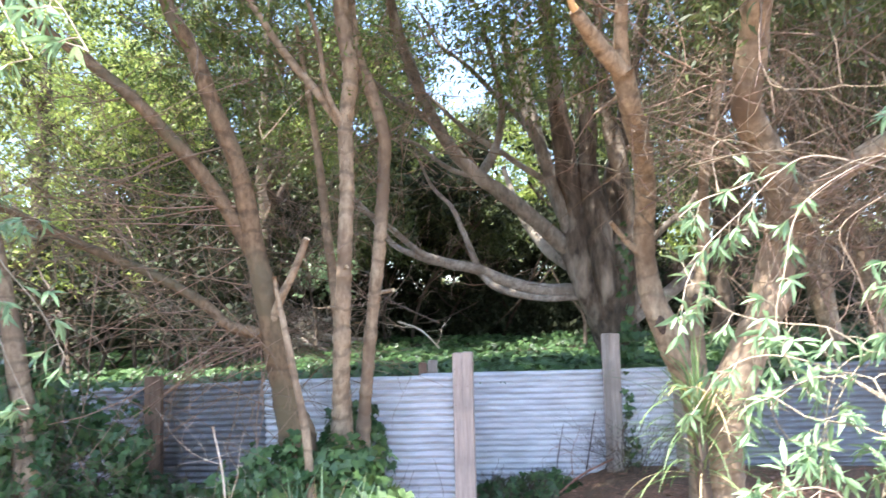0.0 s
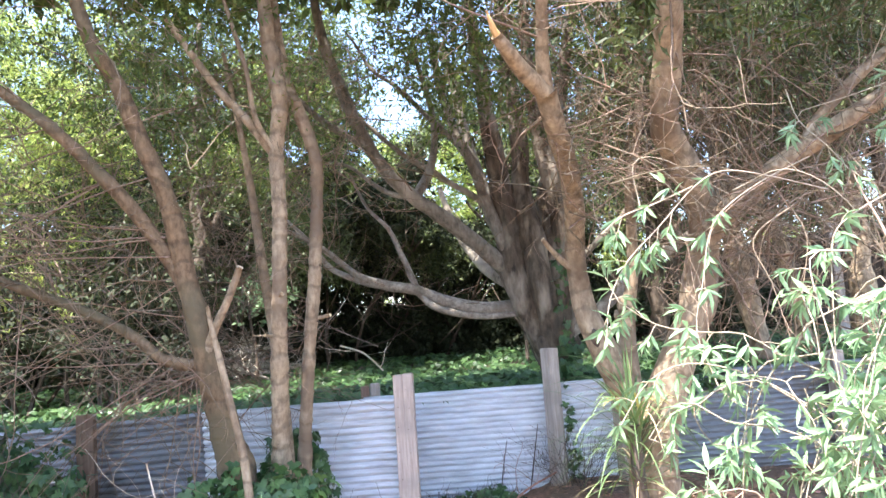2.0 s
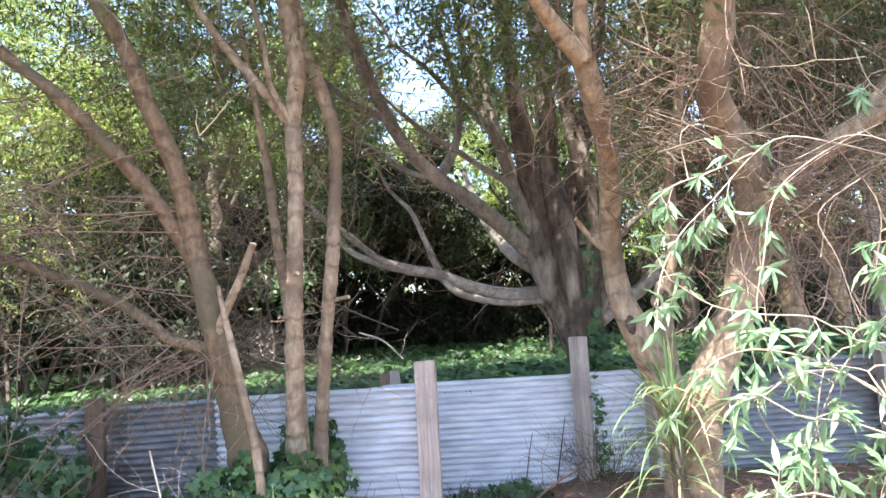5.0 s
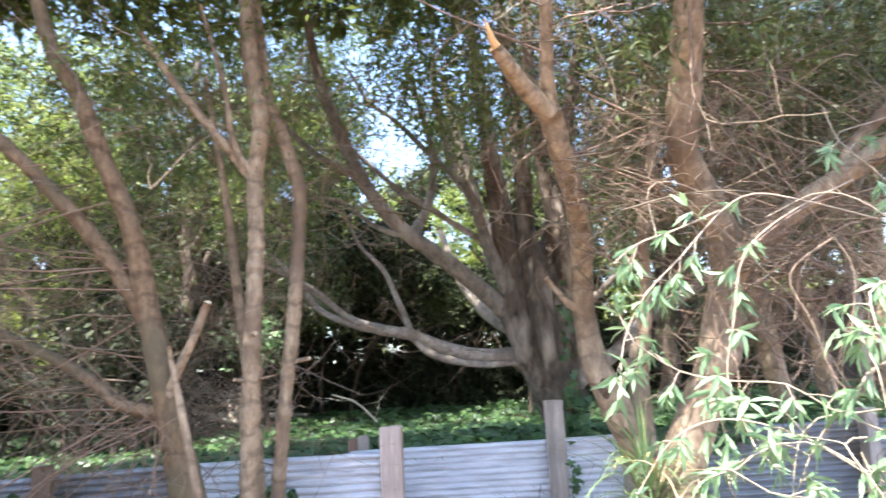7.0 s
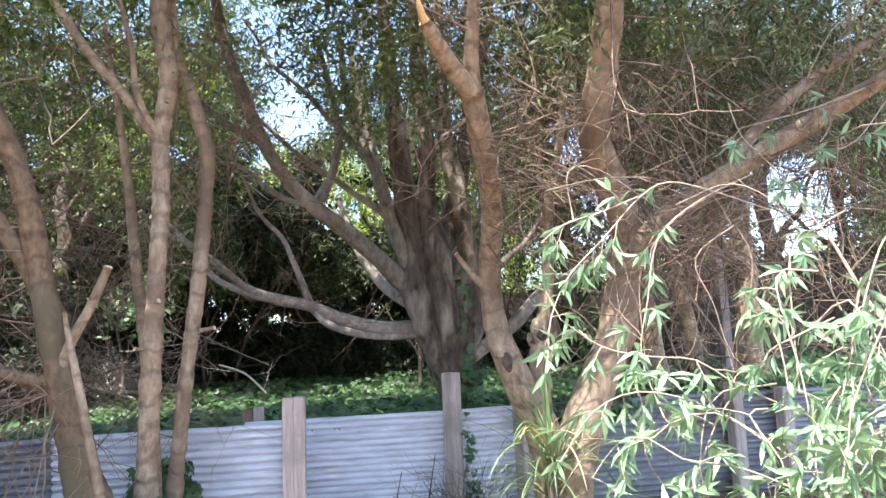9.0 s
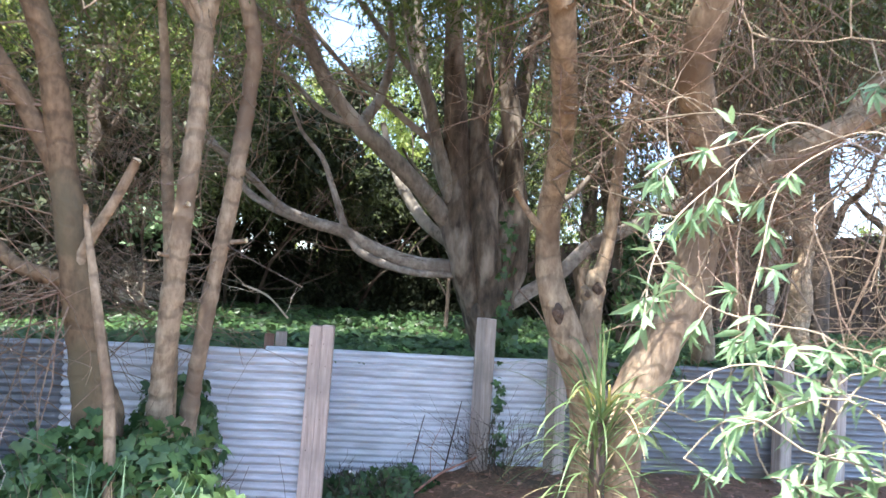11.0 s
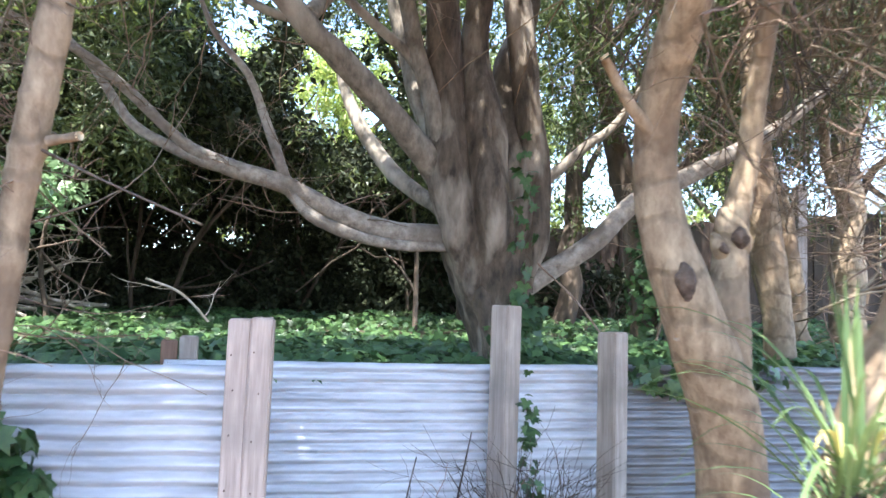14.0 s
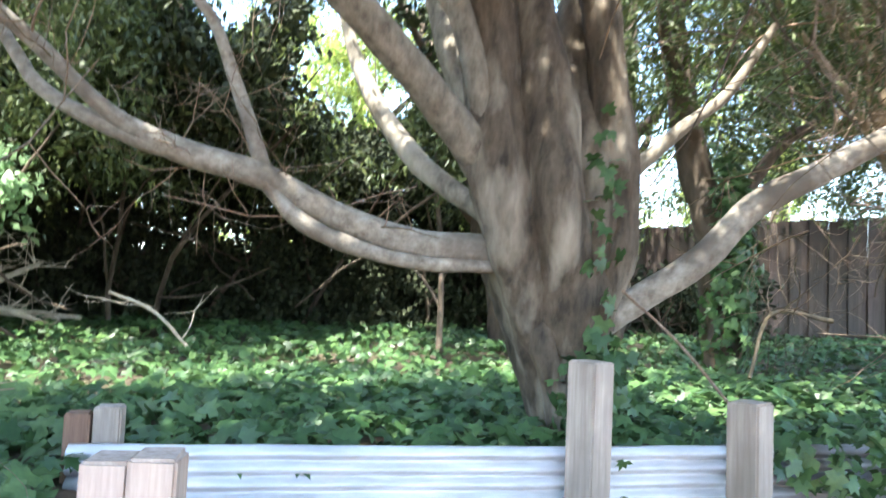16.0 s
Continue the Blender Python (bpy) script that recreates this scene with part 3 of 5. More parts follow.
limb("branch", [(1.05, 7.1, 1.72, 0.03), (1.12, 7.12, 1.78, 0.03), (1.32, 7.15, 1.95, 0.036), (1.54, 7.15, 2.15, 0.031), (1.76, 7.15, 2.33, 0.026), (1.96, 7.1, 2.65, 0.018)], grey, M_UPPER, 8, 0.15)
limb("branch", [(-0.22, 6.72, 2.6, 0.045), (-0.05, 6.9, 2.95, 0.04), (0.0, 6.9, 3.4, 0.03), (-0.15, 6.8, 4.1, 0.02)], grey, M_UPPER, 8, 0.15)
limb("branch", [(-0.62, 6.5, 3.1, 0.04), (-0.95, 6.5, 3.3, 0.03), (-1.35, 6.5, 3.7, 0.02)], grey, M_UPPER, 8, 0.15)
limb("branch", [(0.68, 7.1, 1.8, 0.06), (0.64, 7.05, 1.94, 0.058), (0.57, 7.04, 2.21, 0.054), (0.38, 7.03, 2.81, 0.05), (0.17, 7.02, 3.42, 0.042), (0.07, 7.01, 3.77, 0.035), (0.03, 7.0, 4.3, 0.02)], grey, M_UPPER, 12, 0.15, wander=0.04)
limb("branch", [(0.54, 7.07, 2.34, 0.034), (0.4, 7.04, 2.6, 0.032), (0.0, 6.98, 2.83, 0.028), (-0.38, 6.92, 3.14, 0.024), (-0.63, 6.86, 3.37, 0.02), (-0.88, 6.8, 3.58, 0.014)], grey, M_UPPER, 8, 0.15, wander=0.05)
limb("branch", [(0.42, 7.05, 2.72, 0.032), (0.19, 7.1, 3.24, 0.03), (-0.11, 7.08, 3.56, 0.026), (-0.36, 7.02, 3.8, 0.022), (-0.61, 6.96, 4.0, 0.018), (-0.81, 6.9, 4.35, 0.01)], grey, M_UPPER, 8, 0.15, wander=0.05)
limb("branch", [(-0.24, 6.72, 2.62, 0.03), (-0.5, 6.8, 2.72, 0.024), (-0.8, 6.85, 2.95, 0.018), (-1.15, 6.9, 3.05, 0.01)], grey, M_UPPER, 8, 0.15, wander=0.05)
under("knot", Geo().tube([(1.035, 7.0, 1.27, 0.012), (1.04, 7.0, 1.30, 0.03), (1.04, 7.0, 1.335, 0.028), (1.035, 7.02, 1.36, 0.012)], 8, 0.3, 20).mesh("knot", M_WOUND), bole, "dark hollow knot")
limb("root", [(0.97, 7.18, 1.46, 0.04), (0.87, 7.06, 1.2, 0.06), (0.93, 7.05, 1.0, 0.06), (0.98, 7.05, 0.7, 0.06)], grey, M_GREY, 10, 0.2)
twigs(grey, np.vstack([along(CL)[6:], along(CDIAG)[10:]]), 26, 21, 0.55, 0.005, 2, 3, (-0.2, 0, 0.5))
crown(grey, "crown", cloud(760, (-2.8, 6.3, 3.1), (3.2, 9.0, 6.5), 31, 0.8, -0.05), 40, 0.30, 0.085, M_WILLOW, 41)

# the tan tree with a stub wound, and its leaning neighbour
fork = thing("willow_tree", "tan-barked leaning tree with dark knots and a torn branch", "tree", (1.3, 5.16, 0))
fork_trunk = limb("trunk", [(1.30, 5.16, -0.35, 0.17), (1.30, 5.16, 0.1, 0.138), (1.28, 5.14, 0.5, 0.12), (1.235, 5.12, 0.76, 0.112), (1.17, 5.08, 0.92, 0.106), (1.06, 5.05, 1.15, 0.095), (0.975, 5.05, 1.36, 0.082), (0.94, 5.07, 1.56, 0.074), (0.915, 5.0, 1.84, 0.07), (0.90, 4.8, 2.1, 0.068), (0.85, 4.55, 2.3, 0.066), (0.73, 4.2, 2.52, 0.064), (0.67, 4.05, 2.68, 0.06)], fork, M_TAN, 16, 0.14)
limb("branch", [(0.68, 4.08, 2.64, 0.045), (0.66, 3.95, 2.85, 0.039), (0.66, 3.85, 3.0, 0.035), (0.64, 3.6, 3.4, 0.028), (0.6, 3.4, 4.2, 0.015)], fork, M_TAN, 10, 0.12)
limb("branch", [(0.69, 4.07, 2.65, 0.052), (0.53, 3.9, 2.77, 0.046), (0.43, 3.75, 2.85, 0.038), (0.39, 3.70, 2.89, 0.03)], fork, M_TAN, 10, 0.12, label="snapped branch")
limb("torn_end", [(0.42, 3.73, 2.86, 0.026), (0.38, 3.68, 2.91, 0.018), (0.345, 3.63, 3.0, 0.004)], fork, M_PEEL, 8, 0.4, 30, 0.02, "torn orange wood")
limb("stem", [(1.24, 5.11, 0.65, 0.06), (1.22, 5.08, 1.05, 0.07), (1.23, 5.1, 1.25, 0.062), (1.26, 5.14, 1.42, 0.055), (1.32, 5.15, 1.64, 0.042), (1.34, 5.1, 1.97, 0.036), (1.33, 5.0, 2.25, 0.033), (1.41, 4.9, 2.7, 0.027), (1.5, 4.8, 3.5, 0.015)], fork, M_TAN, 12, 0.14)
for (x, y, z), r, tall in (((0.99, 5.005, 1.25), 0.05, 1.7), ((1.25, 5.115, 1.41), 0.052, 1.0), ((1.19, 5.085, 1.37), 0.026, 1.0)):
    swell = [(x + 0.02, y + 0.03, z - r * 2.2 * tall, r * 0.4), (x + 0.012, y + 0.012, z - r * 0.9 * tall, r * 1.0), (x, y + 0.008, z, r * 1.15), (x - 0.01, y + 0.012, z + r * 0.9 * tall, r * 0.95), (x - 0.015, y + 0.03, z + r * 2.0 * tall, r * 0.4)]
    collar = under("burl", Geo().tube(smooth_line(swell, 0.012), 18, 0.22, 24).mesh("burl", M_TAN), fork, "swollen bark round a knot")
    heart = [(x + 0.006, y - r * 0.75, z - r * 0.75 * tall, r * 0.16), (x + 0.004, y - r * 0.85, z - r * 0.4 * tall, r * 0.48), (x - 0.004, y - r * 0.9, z, r * 0.6), (x - 0.004, y - r * 0.82, z + r * 0.4 * tall, r * 0.42), (x - 0.01, y - r * 0.7, z + r * 0.7 * tall, r * 0.14)]
    under("knot", Geo().tube(smooth_line(heart, 0.008), 16, 0.5, 34).mesh("knot", M_WOUND), collar, "dark weathered knot")
short = limb("branch", [(0.92, 5.02, 1.7, 0.03), (0.80, 4.98, 1.8, 0.02), (0.70, 4.95, 1.93, 0.015)], fork, M_TAN, 7, 0.1)
cut_end(short, (0.695, 4.945, 1.937), (-0.6, -0.1, 0.7), 0.015)
twigs(fork, along([(0.82, 4.6, 1.95, 0), (0.82, 4.45, 2.27, 0), (0.67, 4.05, 2.68, 0), (0.64, 3.6, 3.4, 0)]), 26, 22, 0.8, 0.006, 2, 4, (0.5, -0.2, 0.2))
crown(fork, "crown", cloud(420, (-0.4, 3.2, 3.0), (2.4, 6.0, 5.0), 32, 0.8, -0.1), 36, 0.28, 0.075, M_WILLOW, 42)

lean = thing("willow_tree", "stout tan-barked tree leaning over the grass clump", "tree", (1.25, 4.5, 0))
T4 = [(1.18, 4.5, -0.35, 0.14), (1.2, 4.5, 0.5, 0.125), (1.27, 4.5, 0.82, 0.116), (1.39, 4.5, 1.11, 0.11), (1.53, 4.5, 1.39, 0.104), (1.60, 4.5, 1.69, 0.1), (1.62, 4.45, 1.98, 0.096), (1.48, 4.3, 2.27, 0.09), (1.34, 4.1, 2.45, 0.084), (1.32, 3.85, 2.77, 0.076), (1.29, 3.6, 3.07, 0.064), (1.25, 3.3, 3.7, 0.04)]
T4B = [(1.58, 4.45, 1.72, 0.07), (1.66, 4.4, 1.87, 0.07), (1.84, 4.25, 2.06, 0.066), (2.08, 4.05, 2.23, 0.06), (2.36, 3.85, 2.40, 0.052), (2.65, 3.6, 2.57, 0.043), (3.1, 3.2, 2.85, 0.03)]
limb("trunk", T4, lean, M_TAN, 18, 0.14, 8, 0.03, nodes=0.05)
limb("branch", T4B, lean, M_TAN, 12, 0.12)
limb("branch", [(2.05, 4.07, 2.2, 0.04), (2.25, 4.1, 2.45, 0.034), (2.6, 4.0, 2.75, 0.028), (3.2, 3.9, 3.1, 0.018)], lean, M_TAN, 8, 0.12)
twigs(lean, np.vstack([along(T4B), along(T4)[16:]]), 75, 23, 0.9, 0.007, 2, 3, (0.1, -0.3, 0.1))
twigs(lean, np.array([(2.0, 4.4, 2.0), (2.4, 4.6, 2.2), (2.8, 4.8, 2.0), (2.3, 4.8, 1.7), (2.9, 4.4, 2.4), (1.8, 4.6, 2.2)]), 26, 24, 1.0, 0.008, 2, 3, (0, 0, -0.3))
twigs(lean, cloud(120, (0.9, 4.4, 2.0), (4.2, 6.6, 3.6), 67, 1.0, -1), 55, 204, 0.9, 0.006, 2, 3, (0.2, -0.1, 0.1))
twigs(lean, cloud(120, (1.1, 5.0, 2.6), (4.4, 6.6, 4.2), 68, 1.0, -1), 130, 208, 1.0, 0.006, 1, 4, (0, 0, -0.9), 0.4, M_BROWN, 0.1)
twigs(lean, cloud(120, (1.4, 5.4, 2.7), (4.6, 6.8, 4.2), 69, 1.0, -1), 90, 209, 1.1, 0.008, 1, 4, (0, 0, -0.9), 0.35, M_DARKBARK, 0.1)
crown(lean, "crown", cloud(520, (0.8, 2.8, 2.8), (4.4, 6.2, 5.0), 33, 0.8, -0.1), 36, 0.28, 0.075, M_DARKLEAF, 43)

# unseen high leaves of the front trees, added over path and fence for shade
for tree, low, high, n, seed in ((fork, (-0.25, 4.4, 4.35), (2.6, 5.6, 5.5), 460, 141), (lean, (0.9, 2.3, 4.35), (5.0, 5.6, 5.5), 950, 142)):
    crown(tree, "crown", cloud(n, low, high, seed, 0.8, -1), 36, 0.3, 0.15, M_WILLOW, seed, pattern=(MID_V, SIMPLE_F))

# the left clump
T1 = [(-1.28, 4.62, -0.35, 0.15), (-1.33, 4.6, 0.5, 0.115), (-1.39, 4.55, 0.89, 0.09), (-1.46, 4.5, 1.25, 0.074), (-1.5, 4.45, 1.56, 0.066), (-1.56, 4.4, 1.94, 0.06), (-1.61, 4.3, 2.31, 0.054), (-1.71, 4.2, 2.64, 0.05), (-1.8, 4.1, 2.96, 0.045), (-1.93, 4.0, 3.28, 0.04), (-2.1, 3.9, 4.2, 0.025)]
T1B = [(-1.49, 4.47, 1.58, 0.05), (-1.53, 4.45, 1.7, 0.05), (-1.65, 4.4, 1.95, 0.047), (-1.82, 4.3, 2.25, 0.043), (-1.99, 4.2, 2.48, 0.04), (-2.18, 4.1, 2.71, 0.036), (-2.48, 4.0, 2.97, 0.03), (-2.9, 3.9, 3.3, 0.02)]
T1L = [(-1.44, 4.5, 1.24, 0.045), (-1.54, 4.5, 1.28, 0.042), (-1.73, 4.5, 1.33, 0.036), (-1.97, 4.55, 1.51, 0.034), (-2.33, 4.6, 1.7, 0.033), (-2.75, 4.6, 1.88, 0.031), (-3.35, 4.6, 2.17, 0.028), (-4.1, 4.6, 2.45, 0.015)]
left = thing("willow_tree", "forked brown tree with a long bare side branch and dry twigs", "tree", (-1.3, 4.6, 0))
limb("trunk", T1, left, M_BROWN, 16, 0.16, 9, 0.03, nodes=0.06)
limb("branch", T1B, left, M_BROWN, 12, 0.12, 9, 0.02, nodes=0.10)
limb("branch", T1L, left, M_BROWN, 10, 0.12)
STUB = [(-1.45, 4.45, 1.36, 0.03), (-1.38, 4.4, 1.49, 0.027), (-1.28, 4.35, 1.65, 0.024), (-1.19, 4.32, 1.84, 0.021)]
stub = limb("branch", STUB, left, M_TAN, 8, 0.1)
cut_end(stub, STUB[-1][:3], (0.09, -0.1, 0.19), 0.021)
limb("stem", [(-1.16, 4.3, -0.25, 0.03), (-1.20, 4.3, 0.62, 0.026), (-1.27, 4.3, 1.02, 0.023), (-1.32, 4.3, 1.28, 0.021), (-1.37, 4.3, 1.52, 0.016), (-1.38, 4.28, 1.62, 0.01)], left, M_TAN, 8, 0.12)
twigs(left, np.vstack([along(T1L), along(T1)[10:22], along(T1B)]), 44, 25, 0.95, 0.005, 2, 3, (-1.1, 0.0, 0.0), 0.75)
twigs(left, np.vstack([along(T1)[14:26], along(T1L)[:18]]), 20, 26, 1.6, 0.0055, 1, 4, (-1.3, 0.1, 0.12), 0.42, bend=0.16)
twigs(left, cloud(60, (-3.0, 3.7, 1.9), (-1.2, 4.2, 3.3), 264, 1.0, -1), 34, 264, 0.8, 0.0032, 1, 4, (-0.7, 0, 0.35), 0.7)
twigs(left, along(T1L), 28, 261, 1.2, 0.005, 1, 4, (-0.8, -0.1, -0.25), 0.45, bend=0.22)
twigs(left, np.vstack([along(T1)[12:24], along(T1L)[:8]]), 15, 262, 1.0, 0.0045, 1, 3, (-0.5, -0.2, -0.7), 0.35, sag=0.05, bend=0.2)
twigs(left, cloud(40, (-4.4, 4.8, 1.2), (-2.0, 6.2, 2.1), 61, 1.0, -1), 12, 263, 1.2, 0.006, 1, 4, (-0.8, 0, 0.25), 0.6, bend=0.2)
# Crown above the view, added to keep sun flecks off the iron.
crown(left, "crown", cloud(620, (-3.3, 3.2, 4.5), (0.1, 5.3, 5.6), 145, 0.8, -1), 36, 0.3, 0.15, M_WILLOW, 145, pattern=(MID_V, SIMPLE_F))
crown(left, "crown", cloud(520, (-5.0, 3.2, 2.6), (-0.9, 6.4, 4.8), 34, 0.8, -0.05), 36, 0.28, 0.068, M_WILLOW, 44)

twin = thing("willow_tree", "pair of slender tan stems with pale rings and cut nubs", "tree", (-1.05, 4.8, 0))
T2A = [(-1.14, 4.82, -0.35, 0.066), (-1.12, 4.8, 0.49, 0.06), (-1.08, 4.7, 1.08, 0.055), (-1.03, 4.6, 1.66, 0.049), (-1.0, 4.6, 2.2, 0.046), (-1.0, 4.6, 2.6, 0.049), (-0.95, 4.55, 2.92, 0.053), (-0.99, 4.5, 3.31, 0.048), (-1.02, 4.4, 4.2, 0.03)]
T2B = [(-1.0, 4.9, -0.35, 0.07), (-0.99, 4.9, 0.29, 0.058), (-0.985, 4.9, 0.62, 0.045), (-0.92, 4.85, 1.22, 0.041), (-0.84, 4.8, 1.77, 0.043), (-0.79, 4.8, 2.34, 0.04), (-0.78, 4.75, 2.57, 0.042), (-0.85, 4.7, 2.85, 0.042), (-0.93, 4.65, 3.1, 0.04), (-0.97, 4.6, 3.6, 0.03), (-1.0, 4.5, 4.4, 0.02)]
limb("stem", T2A, twin, M_TAN, 12, 0.10, 9, 0.016, nodes=0.16)
limb("stem", T2B, twin, M_TAN, 12, 0.10, 9, 0.016, nodes=0.16)
limb("stem", [(-1.16, 5.2, -0.35, 0.06), (-1.17, 5.2, 0.53, 0.052), (-1.18, 5.2, 0.95, 0.046), (-1.22, 5.2, 1.42, 0.04), (-1.26, 5.1, 1.98, 0.034), (-1.3, 5.0, 2.6, 0.026), (-1.4, 4.9, 3.4, 0.015)], twin, M_TAN, 10, 0.12)
limb("branch", [(-1.0, 4.6, 2.56, 0.034), (-1.04, 4.6, 2.63, 0.036), (-1.18, 4.55, 2.82, 0.028), (-1.38, 4.5, 3.08, 0.026), (-1.6, 4.4, 3.45, 0.018)], twin, M_TAN, 10, 0.12)
limb("branch", [(-1.0, 4.58, 2.58, 0.02), (-1.1, 4.5, 2.8, 0.018), (-1.13, 4.45, 3.1, 0.016), (-1.25, 4.4, 3.6, 0.01)], twin, M_TAN, 8, 0.12)
for a, b, r in (((-1.05, 4.58, 1.66), (-1.0, 4.55, 1.68), 0.014), ((-1.06, 4.62, 1.42), (-1.12, 4.55, 1.43), 0.010), ((-0.82, 4.78, 1.52), (-0.74, 4.74, 1.53), 0.012)):
    nub = limb("nub", [(*a, r * 1.2), (*((np.array(a) + b) / 2), r), (*b, r)], twin, M_TAN, 8, 0.1, 7, 0.02)
    cut_end(nub, b, np.array(b) - a, r)
twigs(twin, np.vstack([along(T2A)[6:], along(T2B)[6:]]), 60, 27, 0.34, 0.003, 1, 4, (0.1, -0.1, -0.05))
twigs(twin, cloud(30, (-1.9, 4.8, 1.0), (-0.9, 5.8, 2.3), 62, 1.0, -1), 40, 28, 0.6, 0.004, 2, 3, (-0.3, 0, 0.3))
limb("branch", [(-0.84, 4.8, 1.5, 0.005), (-0.65, 4.66, 1.41, 0.0035), (-0.42, 4.5, 1.31, 0.003)], twin, M_DARKBARK, 5, 0.1)
crown(twin, "crown", cloud(240, (-2.2, 3.8, 2.9), (0.4, 6.2, 5.0), 35, 0.8, -0.05), 36, 0.28, 0.068, M_WILLOW, 45)

# Dense high leaves mostly out of view, added to shade the left fence.
for tree, low, high, n, seed in ((left, (-6.2, 1.6, 4.35), (-2.3, 5.8, 5.5), 1300, 143), (twin, (-2.4, 5.4, 4.35), (0.4, 6.4, 5.5), 160, 144)):
    crown(tree, "crown", cloud(n, low, high, seed, 0.8, -1), 36, 0.3, 0.15, M_WILLOW, seed, pattern=(MID_V, SIMPLE_F))

# dry hanging twigs through the upper branches
for tree, low, high, n, seed, way in ((twin, (-2.2, 5.0, 2.35), (-0.1, 5.7, 3.6), 110, 221, (-0.2, -0.1, 0.2)), (left, (-3.6, 4.6, 1.9), (-1.6, 6.4, 3.4), 60, 222, (-0.5, 0, 0.15)),
                                      (twin, (-1.9, 5.3, 1.0), (-1.1, 6.0, 2.1), 60, 223, (-0.3, 0, 0.4)), (fork, (0.3, 4.6, 2.6), (1.8, 5.4, 3.6), 70, 224, (0.3, -0.1, 0.2))):
    twigs(tree, cloud(n, low, high, seed, 1.0, -1), n, seed, 0.9, 0.005, 2, 3, way)

# trees further back on the bank
lit = thing("bank_tree", "reddish trunk with peeling bark on the bank behind the fence", "tree", (3.05, 7.3, 0.8))
limb("trunk", [(3.05, 7.3, 0.6, 0.12), (3.01, 7.3, 1.06, 0.10), (2.94, 7.3, 1.55, 0.106), (2.88, 7.3, 2.01, 0.10), (2.83, 7.3, 2.52, 0.085), (2.81, 7.3, 3.07, 0.078), (2.76, 7.3, 3.8, 0.068), (2.7, 7.2, 5.2, 0.03)], lit, M_TAN, 14, 0.2)
limb("branch", [(2.84, 7.3, 2.4, 0.05), (3.1, 7.2, 2.8, 0.04), (3.5, 7.1, 3.5, 0.02)], lit, M_TAN, 10, 0.15)
twigs(lit, cloud(40, (2.2, 6.9, 1.5), (4.2, 8.2, 3.2), 63, 1.0, -1), 45, 29, 0.9, 0.006, 2, 4, (0, 0, 0.1))
crown(lit, "crown", cloud(750, (1.6, 6.6, 2.8), (5.8, 9.5, 6.0), 36, 0.8, -0.1), 30, 0.30, 0.095, M_DARKLEAF, 46)


def bank_tree(x, y, height, radius, leanx, mat, seed, n, low, leaf, label, side=0.0):
    t = thing("bank_tree", label, "tree", (x, y, bank_height(x, y)))
    z = bank_height(x, y) - 0.15
    rows = [(x, y, z, radius * 1.25), (x + leanx * 0.2, y, z + height * 0.2, radius), (x + leanx * 0.55, y + 0.1, z + height * 0.5, radius * 0.8), (x + leanx, y, z + height, radius * 0.3)]
    limb("trunk", rows, t, mat, 12, 0.2, wander=0.07)
    g = random.Random(seed)
    for k in range(4):
        h = g.uniform(0.25, 0.7)
        a = g.uniform(0, 6.28)
        s = (x + leanx * h, y + 0.05, z + height * h)
        limb("branch", [(*s, radius * 0.5), (s[0] + 0.5 * math.cos(a), s[1] + 0.5 * math.sin(a), s[2] + 0.5, radius * 0.4), (s[0] + 1.2 * math.cos(a), s[1] + 1.2 * math.sin(a), s[2] + 1.3, radius * 0.15)], t, mat, 8, 0.15, wander=0.12)
    crown(t, "crown", cloud(n, (x + side - 2.2, y - 1.4, low), (x + side + 2.2, y + 1.6, z + height + 0.5), seed, 0.7, -0.15), 42, 0.34, leaf[1] * 0.9, leaf[0], seed + 50)
    return t


bank_tree(3.2, 9.4, 5.0, 0.14, -0.8, M_DARKBARK, 71, 560, 2.6, (M_DARKLEAF, 0.10), "dark leaning tree hung with ivy on the bank")
bank_tree(4.95, 9.0, 5.0, 0.14, 0.3, M_TAN, 72, 480, 2.5, (M_DARKLEAF, 0.10), "brown tree with hanging dry twigs on the bank")
bank_tree(4.0, 8.3, 4.6, 0.08, -0.7, M_TAN, 73, 220, 2.7, (M_DARKLEAF, 0.10), "thin pale leaning tree on the bank")
bank_tree(3.3, 12.0, 6.0, 0.13, 0.3, M_DARKBARK, 74, 850, 2.1, (M_DARKLEAF, 0.11), "dark ivy-clad tree before the paling fence")
bank_tree(6.6, 11.0, 6.0, 0.13, 0.2, M_DARKBARK, 75, 1000, 2.6, (M_DARKLEAF, 0.12), "dark tree before the paling fence")
bank_tree(9.4, 12.4, 5.0, 0.12, -0.6, M_DARKBARK, 85, 900, 2.7, (M_DARKLEAF, 0.13), "dark tree leaning over the paling fence", side=-1.2)
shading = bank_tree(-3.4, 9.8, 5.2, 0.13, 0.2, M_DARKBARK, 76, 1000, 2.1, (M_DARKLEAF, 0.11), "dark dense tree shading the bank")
# Sunlight on the dark tree's outside is given by brighter leaf colour.
crown(shading, "crown", cloud(170, (-4.8, 8.2, 3.5), (-1.4, 9.3, 4.9), 176, 0.8, -0.1), 36, 0.3, 0.10, M_SUNLEAF, 176, label="outer leaves coloured yellow-green as if sunlit")
bank_tree(1.8, 10.9, 4.2, 0.12, -0.8, M_DARKBARK, 77, 1100, 2.3, (M_DARKLEAF, 0.11), "dark tree leaning over the bank", side=-2.5)
# The trees with M_SUNLEAF below have sunlight put into their leaf colour.
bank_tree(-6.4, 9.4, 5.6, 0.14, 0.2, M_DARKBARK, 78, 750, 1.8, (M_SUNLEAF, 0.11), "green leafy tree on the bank")
